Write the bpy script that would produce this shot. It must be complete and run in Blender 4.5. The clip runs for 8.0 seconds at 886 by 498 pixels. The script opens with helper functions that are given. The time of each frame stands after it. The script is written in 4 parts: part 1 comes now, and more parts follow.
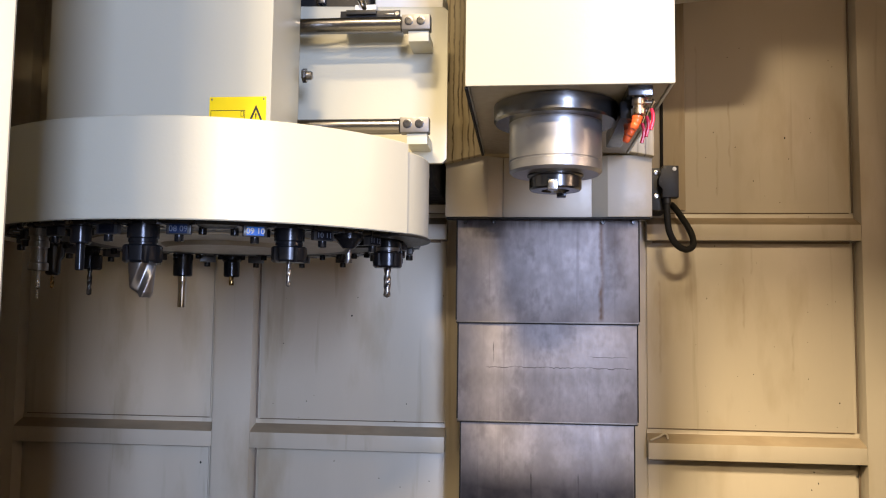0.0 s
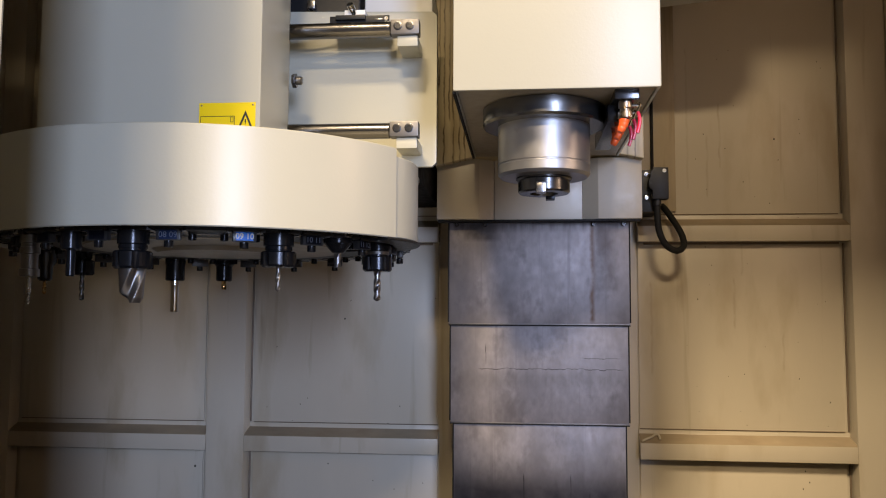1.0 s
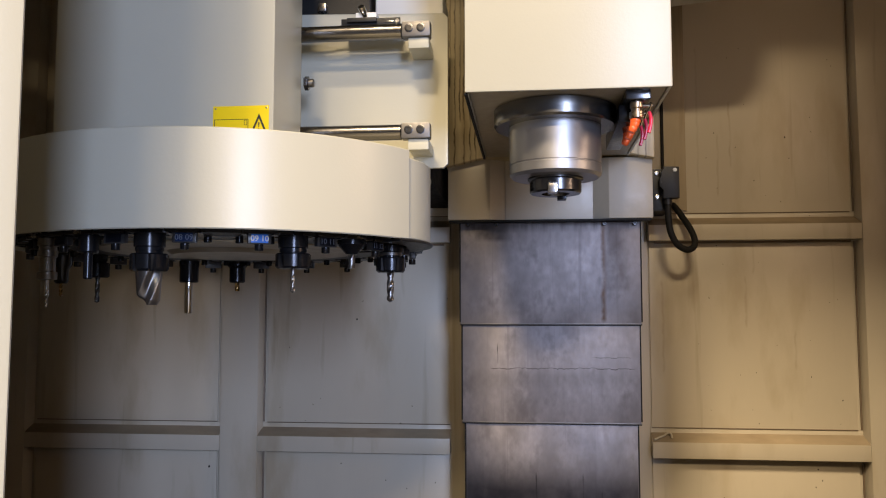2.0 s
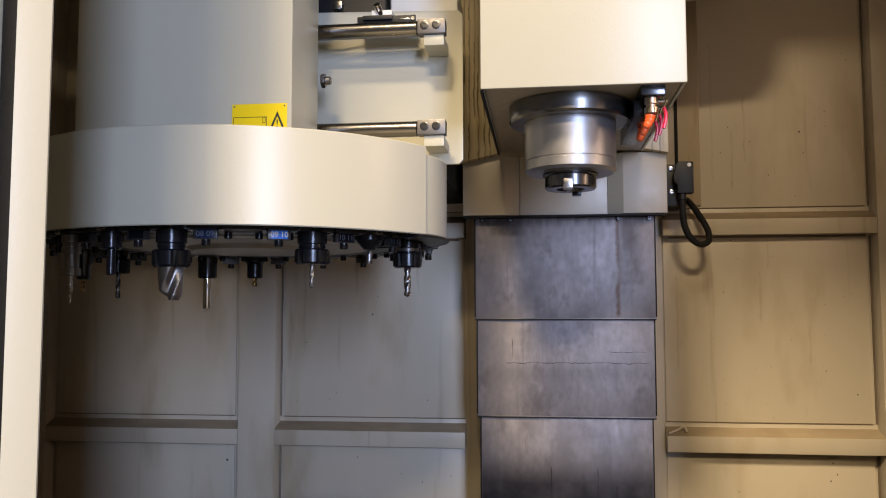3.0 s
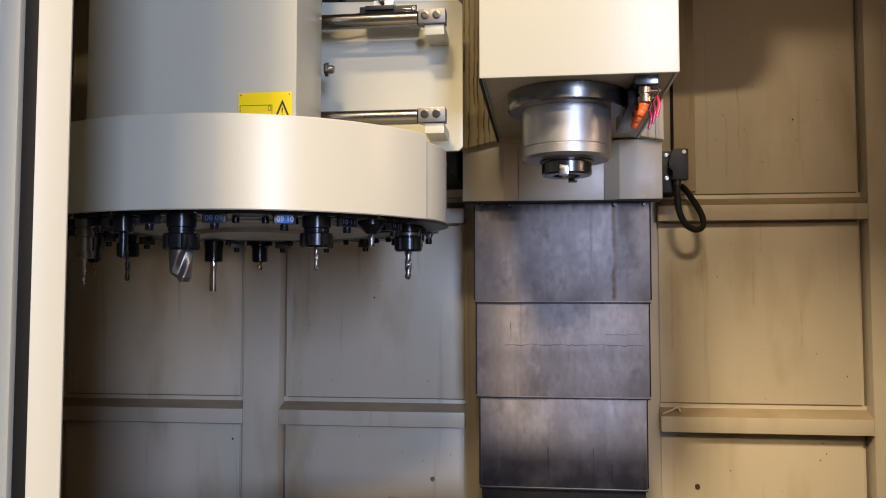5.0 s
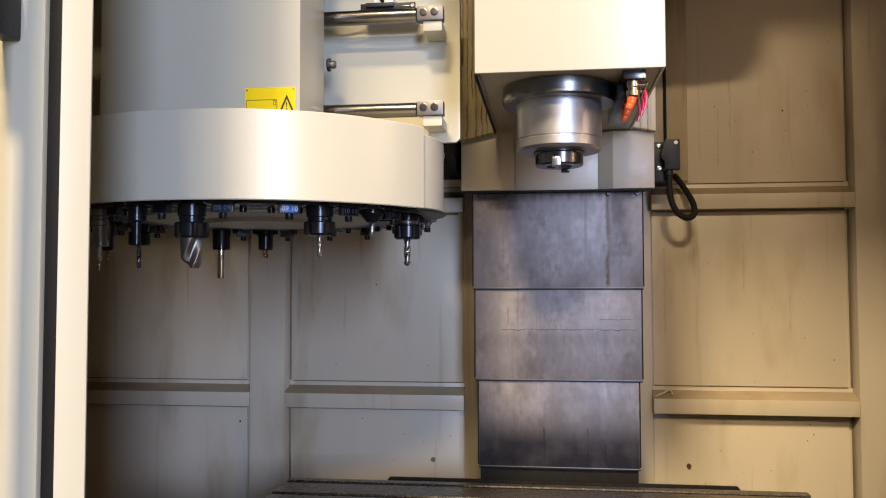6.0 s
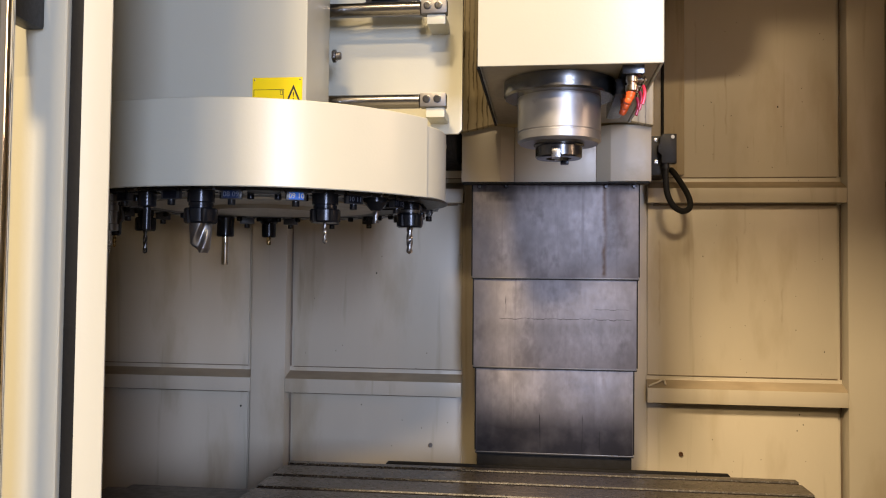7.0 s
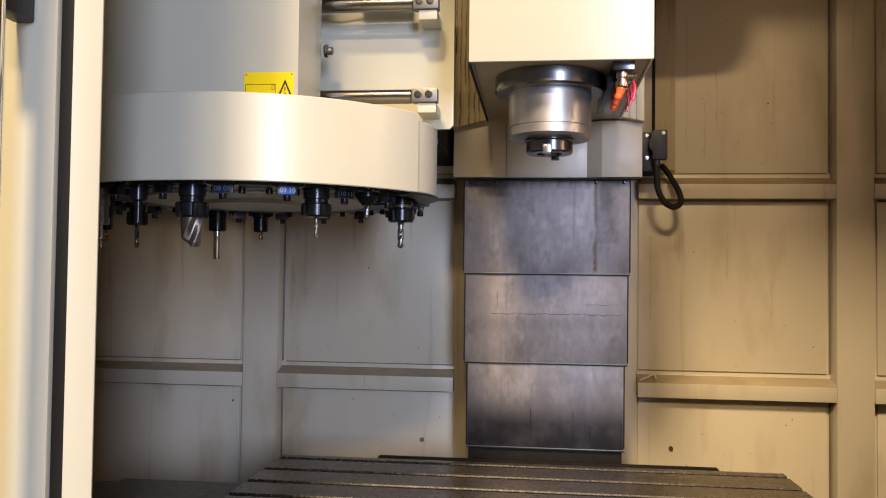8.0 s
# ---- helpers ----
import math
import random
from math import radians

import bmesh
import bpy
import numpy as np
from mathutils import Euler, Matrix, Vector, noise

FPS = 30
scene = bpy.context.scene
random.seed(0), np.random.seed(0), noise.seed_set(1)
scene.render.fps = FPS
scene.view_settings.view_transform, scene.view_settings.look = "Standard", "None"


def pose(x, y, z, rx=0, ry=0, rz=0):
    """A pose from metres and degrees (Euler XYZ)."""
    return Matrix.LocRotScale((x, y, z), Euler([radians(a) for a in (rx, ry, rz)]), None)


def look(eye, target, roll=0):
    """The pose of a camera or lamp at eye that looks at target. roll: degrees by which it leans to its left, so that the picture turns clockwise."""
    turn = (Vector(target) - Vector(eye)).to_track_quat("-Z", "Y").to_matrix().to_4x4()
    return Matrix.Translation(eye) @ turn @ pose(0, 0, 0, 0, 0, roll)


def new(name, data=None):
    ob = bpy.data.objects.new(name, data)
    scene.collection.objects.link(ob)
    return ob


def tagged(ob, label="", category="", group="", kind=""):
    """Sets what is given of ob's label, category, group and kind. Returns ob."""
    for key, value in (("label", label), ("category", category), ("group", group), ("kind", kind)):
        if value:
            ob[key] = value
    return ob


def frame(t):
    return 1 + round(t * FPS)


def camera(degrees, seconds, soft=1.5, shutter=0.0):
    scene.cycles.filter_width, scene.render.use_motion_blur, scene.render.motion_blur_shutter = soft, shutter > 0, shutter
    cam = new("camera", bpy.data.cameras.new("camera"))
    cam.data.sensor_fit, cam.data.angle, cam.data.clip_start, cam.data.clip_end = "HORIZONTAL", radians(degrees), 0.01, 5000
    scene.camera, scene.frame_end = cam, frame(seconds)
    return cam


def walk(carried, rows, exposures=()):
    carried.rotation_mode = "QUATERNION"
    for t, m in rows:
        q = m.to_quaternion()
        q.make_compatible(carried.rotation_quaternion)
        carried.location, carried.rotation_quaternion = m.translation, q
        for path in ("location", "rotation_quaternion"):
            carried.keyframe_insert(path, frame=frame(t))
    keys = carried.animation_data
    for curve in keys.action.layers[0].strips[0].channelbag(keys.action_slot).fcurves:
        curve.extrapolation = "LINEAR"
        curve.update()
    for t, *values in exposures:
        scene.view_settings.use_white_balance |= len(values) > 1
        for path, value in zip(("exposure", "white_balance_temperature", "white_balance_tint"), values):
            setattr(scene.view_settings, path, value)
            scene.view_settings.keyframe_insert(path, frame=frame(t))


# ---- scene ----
cam = camera(56.8, 8.0, soft=1.1)
EXPOSURE = [(0, 0.62, 6500, 10), (0.5, 0.2, 6500, 10), (0.9, 0.0, 6500, 10), (4.6, 0.0, 6500, 10), (6.0, 0.26, 6600, 10), (8, 0.24, 7000, 10)]
PATH = [
    (0, (-0.054, -2.001, 1.33), (-0.249, -0.017, 1.488), 0.7),
    (0.5, (-0.045, -2.004, 1.329), (-0.233, -0.019, 1.489), 0.5),
    (1, (-0.04, -2.009, 1.333), (-0.229, -0.024, 1.494), 0.3),
    (1.5, (-0.042, -2.013, 1.334), (-0.239, -0.03, 1.497), 0.1),
    (3, (-0.052, -2.032, 1.333), (-0.29, -0.052, 1.482), -0.1),
    (3.5, (-0.047, -2.041, 1.329), (-0.293, -0.062, 1.475), -0.2),
    (4, (-0.045, -2.044, 1.329), (-0.292, -0.064, 1.466), -0.1),
    (4.5, (-0.051, -2.054, 1.328), (-0.29, -0.072, 1.455), 0.1),
    (6, (-0.023, -2.142, 1.32), (-0.276, -0.16, 1.409), -0.1),
    (6.5, (-0.032, -2.168, 1.313), (-0.288, -0.186, 1.393), 0.3),
    (7, (-0.029, -2.179, 1.312), (-0.271, -0.195, 1.382), 0.6),
    (7.5, (-0.029, -2.183, 1.309), (-0.257, -0.197, 1.373), 0.6),
    (8, (-0.023, -2.185, 1.309), (-0.25, -0.199, 1.37), 0.7),
]
walk(cam, [(t, look(eye, target, roll)) for t, eye, target, roll in PATH], EXPOSURE)

# ---- light ----
world = bpy.data.worlds.new("hall_air")
world.use_nodes = True
scene.world = world
world.node_tree.nodes["Background"].inputs[0].default_value = (1.0, 0.88, 0.72, 1)
world.node_tree.nodes["Background"].inputs[1].default_value = 0.15


def area_lamp(name, eye, target, wide, high, watts, colour):
    data = bpy.data.lights.new(name, "AREA")
    data.shape, data.size, data.size_y, data.energy, data.color = "RECTANGLE", wide, high, watts, colour
    ob = new(name, data)
    ob.matrix_world = look(eye, target)
    return ob


# two warm lamps under the hall roof, hall window, work lamp high on the right inside the enclosure
area_lamp("hall_lamp", (0.08, -8.6, 6.1), (0.0, 0.0, 1.4), 1.5, 0.35, 300, (1.0, 0.765, 0.47))
area_lamp("hall_lamp_steep", (-0.90, -5.5, 6.75), (0.3, 0.0, 1.2), 0.8, 0.8, 685, (1.0, 0.775, 0.495))
area_lamp("hall_window", (3.1, -9.2, 2.55), (-0.4, 0, 1.3), 1.4, 3.0, 560, (0.555, 0.67, 1.0))
area_lamp("work_lamp", (1.20, -1.12, 1.95), (-0.1, -1.6, 1.5), 0.12, 0.45, 4.0, (1.0, 0.68, 0.46))

# ---- materials ----


def mat(name, colour, rough=0.5, metal=0.0, vary=0.12, big=3.0, fine=60.0, bump=0.05, stretch=(1, 1, 1), grain=0.25, streak=None, streak_cut=0.55, streak_fine=45.0, stain=None, stain_scale=6.0, stain_cut=0.6, coat=0.0, spread=0.15, spec=0.5, marks=()):
    """A painted, plastic or metal surface: base colour that varies at two scales, fine relief, optional stains."""
    m = bpy.data.materials.new(name)
    m.use_nodes = True
    n, l = m.node_tree.nodes, m.node_tree.links
    b = n["Principled BSDF"]
    b.inputs["Metallic"].default_value = metal
    b.inputs["Specular IOR Level"].default_value = spec
    b.inputs["Coat Weight"].default_value = coat
    b.inputs["Coat Roughness"].default_value = 0.15
    tc = n.new("ShaderNodeTexCoord")
    mp = n.new("ShaderNodeMapping")
    mp.inputs["Scale"].default_value = stretch
    l.new(tc.outputs["Object"], mp.inputs[0])

    def noise_node(scale, detail=4.0):
        t = n.new("ShaderNodeTexNoise")
        t.inputs["Scale"].default_value, t.inputs["Detail"].default_value = scale, detail
        l.new(mp.outputs[0], t.inputs["Vector"])
        return t

    def ramp(source, lo, hi, a, z):
        r = n.new("ShaderNodeMapRange")
        r.inputs[1].default_value, r.inputs[2].default_value, r.inputs[3].default_value, r.inputs[4].default_value = lo, hi, a, z
        l.new(source, r.inputs[0])
        return r.outputs[0]

    def mix(fac, a, c):
        x = n.new("ShaderNodeMix")
        x.data_type = "RGBA"
        l.new(fac, x.inputs[0])
        for k, v in ((6, a), (7, c)):
            if isinstance(v, tuple):
                x.inputs[k].default_value = (*v, 1)
            else:
                l.new(v, x.inputs[k])
        return x.outputs[2]

    dark = tuple(c * (1 - vary) for c in colour)
    light = tuple(min(1, c * (1 + vary * 0.6)) for c in colour)
    n1, n2 = noise_node(big), noise_node(fine)
    col = mix(ramp(n1.outputs[0], 0.3, 0.7, 0, 1), dark, light)
    col = mix(ramp(n2.outputs[0], 0.35, 0.75, 0, grain), col, dark)
    if stain:
        n3 = noise_node(stain_scale, 6.0)
        col = mix(ramp(n3.outputs[0], stain_cut, stain_cut + 0.16, 0, 0.8), col, stain)
    if streak:
        m2 = n.new("ShaderNodeMapping")
        m2.inputs["Scale"].default_value = (streak_fine, streak_fine, 1.6)
        l.new(tc.outputs["Object"], m2.inputs[0])
        n4 = n.new("ShaderNodeTexNoise")
        n4.inputs["Scale"].default_value, n4.inputs["Detail"].default_value, n4.inputs["Distortion"].default_value = 1.0, 5.0, 0.4
        l.new(m2.outputs[0], n4.inputs["Vector"])
        col = mix(ramp(n4.outputs[0], streak_cut, streak_cut + 0.14, 0, 0.75), col, streak)
    for mask, tint in marks:
        col = mix(mask(n, l, tc.outputs["Object"]), col, tint)
    l.new(col, b.inputs["Base Color"])
    l.new(ramp(n2.outputs[0], 0.3, 0.7, max(0.03, rough * (1 - spread)), min(1, rough * (1 + spread))), b.inputs["Roughness"])
    if bump:
        bp = n.new("ShaderNodeBump")
        bp.inputs["Strength"].default_value, bp.inputs["Distance"].default_value = bump, 0.002
        l.new(n2.outputs[0], bp.inputs["Height"])
        l.new(bp.outputs[0], b.inputs["Normal"])
    return m


def band(axis, centre, half, soft, wobble, lo, hi, strength, other, wicks=True):
    """A mark along a line: a wobbling band round centre on one axis, kept between lo and hi on another."""
    def build(n, l, vec):
        sep = n.new("ShaderNodeSeparateXYZ")
        l.new(vec, sep.inputs[0])
        t = n.new("ShaderNodeTexNoise")
        t.inputs["Scale"].default_value, t.inputs["Detail"].default_value = 22.0, 5.0
        grow = n.new("ShaderNodeMapping")
        grow.inputs["Scale"].default_value = (2.6, 1.0, 0.12) if other == 0 and wicks else (1.0, 1.0, 1.0)
        l.new(vec, grow.inputs[0])
        l.new(grow.outputs[0], t.inputs["Vector"])

        def math_node(op, a, c, d=None):
            x = n.new("ShaderNodeMath")
            x.operation = op
            for i, v in enumerate((a, c, d)):
                if v is None:
                    continue
                if isinstance(v, float):
                    x.inputs[i].default_value = v
                else:
                    l.new(v, x.inputs[i])
            return x.outputs[0]

        def fade(v, a, c, p, q):
            r = n.new("ShaderNodeMapRange")
            r.inputs[1].default_value, r.inputs[2].default_value, r.inputs[3].default_value, r.inputs[4].default_value = a, c, p, q
            l.new(v, r.inputs[0])
            return r.outputs[0]

        w = math_node("MULTIPLY_ADD", t.outputs[0], wobble, -0.5 * wobble)
        d = math_node("ABSOLUTE", math_node("SUBTRACT", math_node("ADD", sep.outputs[axis], w), centre), 0.0)
        m = fade(d, half, half + soft, strength, 0.0)
        q = sep.outputs[other]
        m = math_node("MULTIPLY", m, fade(q, lo, lo + 0.01, 0.0, 1.0))
        m = math_node("MULTIPLY", m, fade(q, hi - 0.01, hi, 1.0, 0.0))
        return math_node("MULTIPLY", m, fade(t.outputs[0], 0.35, 0.6, 0.35 if wicks else 0.85, 1.0))
    return build


PAINT = mat("cream_paint", (0.507, 0.495, 0.408), 0.31, spec=0.40, vary=0.04, big=2, fine=230, bump=0.06, grain=0.0, spread=0.03)
WALL = mat("wall_paint", (0.49, 0.438, 0.343), 0.34, vary=0.10, big=2.2, fine=90, bump=0.03, grain=0.12, stretch=(1.6, 1.6, 0.5), streak=(0.28, 0.225, 0.145), streak_cut=0.62, streak_fine=24, stain=(0.35, 0.285, 0.19), stain_scale=5, stain_cut=0.55,
           marks=tuple((band(0, x, 0.0004, 0.0035, 0.014, z0 - 0.3, z1 - 0.3, g * 0.6, 2), (0.20, 0.13, 0.07)) for x, z0, z1, g in ((0.445, 1.69, 1.86, 0.55), (0.472, 1.30, 1.43, 0.6), (0.492, 1.43, 1.51, 0.5), (0.276, 1.19, 1.42, 0.5), (0.312, 1.86, 2.03, 0.9), (0.300, 1.62, 1.80, 0.6), (0.368, 1.64, 2.00, 0.35), (0.415, 1.62, 1.78, 0.45), (0.585, 1.20, 1.30, 0.4))))
STRIPPAINT = mat("oil_stained_strip_paint", (0.36, 0.30, 0.205), 0.36, vary=0.22, big=5, fine=70, bump=0.06, stretch=(2, 2, 0.5), streak=(0.16, 0.115, 0.06), streak_cut=0.56, streak_fine=40, stain=(0.20, 0.15, 0.085), stain_scale=5, stain_cut=0.5)
LEDGE = mat("dirty_ledge_paint", (0.29, 0.23, 0.15), 0.5, vary=0.28, big=9, fine=60, bump=0.15, stretch=(0.5, 1, 1), stain=(0.21, 0.155, 0.095), stain_scale=11, stain_cut=0.52)
DRIPCAST = mat("oil_run_paint", (0.55, 0.455, 0.27), 0.36, vary=0.25, big=7, fine=70, bump=0.1, stretch=(4, 4, 0.6), stain=(0.33, 0.25, 0.12), stain_scale=6, stain_cut=0.52,
               marks=tuple((band(0, x, 0.0006, 0.0022, 0.012, z0, z1, 0.95, 2), (0.07, 0.04, 0.015)) for x, z0, z1 in ((-0.224, 0.30, 0.6), (-0.213, 0.12, 0.6), (-0.201, 0.22, 0.6), (-0.192, 0.12, 0.6), (-0.178, 0.12, 0.34), (-0.166, 0.12, 0.6), (0.196, 0.12, 0.5), (0.214, 0.12, 0.6))))
SKIRT = mat("skirt_paint", (0.47, 0.42, 0.325), 0.35, vary=0.1, big=4, fine=100, stain=(0.3, 0.25, 0.17), stain_scale=7, stain_cut=0.68)
# darker and browner than the skirt paint, with brown blotches
UNDERSIDE = mat("dark_underside_paint", (0.33, 0.285, 0.205), 0.4, vary=0.2, big=6, fine=80, stain=(0.16, 0.12, 0.07), stain_scale=9, stain_cut=0.6)
# lowest plate's dark foot: oil film plus a dark reflection painted in
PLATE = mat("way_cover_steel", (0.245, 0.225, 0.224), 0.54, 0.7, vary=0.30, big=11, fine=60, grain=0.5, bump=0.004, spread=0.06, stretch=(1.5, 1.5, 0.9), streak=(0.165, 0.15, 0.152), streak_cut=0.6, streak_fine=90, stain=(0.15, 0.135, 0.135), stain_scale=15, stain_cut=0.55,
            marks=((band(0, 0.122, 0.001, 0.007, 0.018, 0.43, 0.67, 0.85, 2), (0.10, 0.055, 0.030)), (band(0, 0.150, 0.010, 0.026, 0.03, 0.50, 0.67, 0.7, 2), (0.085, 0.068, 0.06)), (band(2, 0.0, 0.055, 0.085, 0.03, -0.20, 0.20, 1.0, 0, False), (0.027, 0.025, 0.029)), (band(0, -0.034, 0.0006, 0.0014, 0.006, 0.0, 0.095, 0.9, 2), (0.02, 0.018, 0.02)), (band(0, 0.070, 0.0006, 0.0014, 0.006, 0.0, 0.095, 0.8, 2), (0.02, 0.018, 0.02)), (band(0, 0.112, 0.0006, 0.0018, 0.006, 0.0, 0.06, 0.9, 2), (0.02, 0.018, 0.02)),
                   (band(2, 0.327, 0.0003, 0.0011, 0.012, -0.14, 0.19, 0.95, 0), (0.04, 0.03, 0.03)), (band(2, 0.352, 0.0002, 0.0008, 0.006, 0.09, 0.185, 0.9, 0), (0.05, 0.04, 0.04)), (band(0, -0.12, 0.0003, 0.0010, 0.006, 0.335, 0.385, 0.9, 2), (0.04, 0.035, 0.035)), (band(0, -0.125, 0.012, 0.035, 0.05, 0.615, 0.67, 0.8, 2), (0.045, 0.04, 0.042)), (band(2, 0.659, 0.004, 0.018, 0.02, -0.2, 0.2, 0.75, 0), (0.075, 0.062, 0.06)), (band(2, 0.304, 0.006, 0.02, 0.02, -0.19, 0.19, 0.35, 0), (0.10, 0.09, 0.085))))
CUTTER = mat("matt_tool_steel", (0.25, 0.24, 0.23), 0.33, 0.9, vary=0.12, big=30, fine=160, bump=0.01)
STEEL = mat("ground_steel", (0.50, 0.49, 0.48), 0.26, 1.0, vary=0.1, big=12, fine=150, bump=0.01)
CHROME = mat("chrome", (0.75, 0.74, 0.72), 0.1, 1.0, vary=0.06, fine=200, bump=0.0)
DARKSTEEL = mat("dark_steel", (0.12, 0.12, 0.125), 0.24, 0.9, vary=0.08, big=20, fine=160, bump=0.0, grain=0.08, spread=0.03)
DISC = mat("oily_disc_paint", (0.34, 0.31, 0.25), 0.35, 0.2, vary=0.2, big=8, fine=60, bump=0.02, stain=(0.20, 0.165, 0.11), stain_scale=8, stain_cut=0.6)
FLANGE = mat("turned_flange_steel", (0.21, 0.208, 0.206), 0.26, 0.95, vary=0.10, big=14, fine=160, bump=0.0, grain=0.1, spread=0.05)
SATIN = mat("satin_spindle_steel", (0.40, 0.395, 0.40), 0.40, 0.85, vary=0.08, big=10, fine=90, bump=0.012, spread=0.08, stain=(0.27, 0.26, 0.255), stain_scale=40, stain_cut=0.66)
# sign blue and number print again, darkened for the shade under the magazine cover
SHADEBLUE = mat("shaded_blue_sign", (0.005, 0.006, 0.011), 0.6, vary=0.3, big=60, bump=0.0, spec=0.15)
SHADEPRINT = mat("shaded_print", (0.15, 0.18, 0.25), 0.4, vary=0.2, bump=0.0)
# brown for the panel seams and for shadow lines drawn as beads
SEAMSHADE = mat("seam_shade_brown", (0.155, 0.115, 0.075), 0.5, vary=0.25, big=8, fine=60, bump=0.2)
ENDSTEEL = mat("dull_block_steel", (0.185, 0.175, 0.165), 0.45, 0.7, vary=0.15, big=14, fine=120, bump=0.01)
RUST = mat("rusty_steel", (0.12, 0.055, 0.025), 0.7, 0.2, vary=0.3, big=60, fine=300, bump=0.2)
ROD = mat("hard_chromed_rod", (0.21, 0.20, 0.195), 0.24, 1.0, vary=0.1, big=10, fine=120, bump=0.004, stretch=(0.4, 3, 3))
BLACKOX = mat("black_oxide", (0.022, 0.023, 0.027), 0.22, 0.6, vary=0.25, fine=150, bump=0.01)
RUBBER = mat("black_rubber", (0.012, 0.012, 0.012), 0.6, spec=0.2, vary=0.3, fine=150, bump=0.2)
PLASTIC = mat("black_plastic", (0.016, 0.016, 0.017), 0.42, spec=0.3, vary=0.2, fine=200, bump=0.1)
WAYSTEEL = mat("oily_way_steel", (0.075, 0.06, 0.047), 0.42, vary=0.2, big=5, fine=60, bump=0.03, spec=0.4)
TABLE = mat("table_iron", (0.17, 0.143, 0.12), 0.28, 0.9, vary=0.25, big=6, fine=80, spread=0.08, bump=0.02, stretch=(1, 4, 1), stain=(0.07, 0.06, 0.05), stain_scale=5, stain_cut=0.6)
YELLOW = mat("yellow_label", (0.9, 0.68, 0.01), 0.35, vary=0.04, bump=0.0)
INK = mat("black_ink", (0.02, 0.02, 0.02), 0.5, vary=0.1, bump=0.0)
WHITE = mat("white_plastic", (0.82, 0.82, 0.80), 0.35, vary=0.04, bump=0.0)
HALFSHADEBLUE = mat("half_shaded_blue_sign", (0.008, 0.022, 0.075), 0.55, vary=0.2, bump=0.0, spec=0.2)
BLUE = mat("blue_sign", (0.04, 0.24, 0.92), 0.4, vary=0.1, bump=0.0)
ORANGE = mat("orange_hose_plastic", (0.85, 0.13, 0.03), 0.35, vary=0.1, fine=120, bump=0.05)
RED = mat("red_grip", (0.60, 0.02, 0.06), 0.3, vary=0.12, fine=120, bump=0.03)
BRASS = mat("nickel_brass", (0.44, 0.37, 0.29), 0.3, 1.0, vary=0.2, fine=120, bump=0.03)
GOLD = mat("titanium_nitride", (0.36, 0.23, 0.09), 0.28, 1.0, vary=0.15, fine=150, bump=0.0)
SIGNBODY = mat("grey_clear_plastic", (0.03, 0.031, 0.034), 0.35, vary=0.1, bump=0.0)
DARK = mat("dark_grime", (0.012, 0.011, 0.010), 0.7, spec=0.15, vary=0.3, fine=60, bump=0.2)
CONCRETE = mat("hall_concrete", (0.20, 0.195, 0.185), 0.7, vary=0.2, big=0.7, fine=12, bump=0.1)
HALLWALL = mat("hall_plaster", (0.28, 0.27, 0.25), 0.8, vary=0.1, big=0.6, fine=12, bump=0.05)

# ---- building blocks ----


def thing(name, at, label="", category="", group="", kind=""):
    ob = new(name)
    ob.location = at
    ob.empty_display_size = 0.02
    return tagged(ob, label, category, group, kind)


def origin(ob):
    v = Vector((0, 0, 0))
    while ob is not None:
        v += ob.location
        ob = ob.parent
    return v


def part(name, bm, material, parent=None, label="", smooth=True):
    """Links a bmesh, given in world coordinates, as one mesh object."""
    me = bpy.data.meshes.new(name)
    if parent is not None:
        bmesh.ops.translate(bm, verts=bm.verts, vec=-origin(parent))
    bm.to_mesh(me)
    bm.free()
    me.materials.append(material)
    if smooth:
        me.set_sharp_from_angle(angle=radians(35))
        for p in me.polygons:
            p.use_smooth = True
    ob = new(name, me)
    ob.parent = parent
    return tagged(ob, label)


def solid(name, bm, material, label, category, kind="", group="", smooth=True):
    """A thing that is one mesh, with its origin in the middle of its foot."""
    lo = [min(v.co[i] for v in bm.verts) for i in range(3)]
    hi = [max(v.co[i] for v in bm.verts) for i in range(3)]
    at = Vector(((lo[0] + hi[0]) / 2, (lo[1] + hi[1]) / 2, lo[2]))
    bmesh.ops.translate(bm, verts=bm.verts, vec=-at)
    ob = part(name, bm, material, None, "", smooth)
    ob.location = at
    return tagged(ob, label, category, group, kind)


def join(*parts):
    out = bmesh.new()
    for b in parts:
        me = bpy.data.meshes.new("tmp")
        b.to_mesh(me)
        b.free()
        out.from_mesh(me)
        bpy.data.meshes.remove(me)
    return out


def box(x0, x1, y0, y1, z0, z1, bevel=0.002, seg=2):
    bm = bmesh.new()
    bmesh.ops.create_cube(bm, size=1)
    for v in bm.verts:
        v.co = Vector(((x0 + x1) / 2 + v.co.x * (x1 - x0), (y0 + y1) / 2 + v.co.y * (y1 - y0), (z0 + z1) / 2 + v.co.z * (z1 - z0)))
    if bevel:
        bmesh.ops.bevel(bm, geom=bm.edges[:], offset=bevel, segments=seg, affect="EDGES", profile=0.6)
    return bm


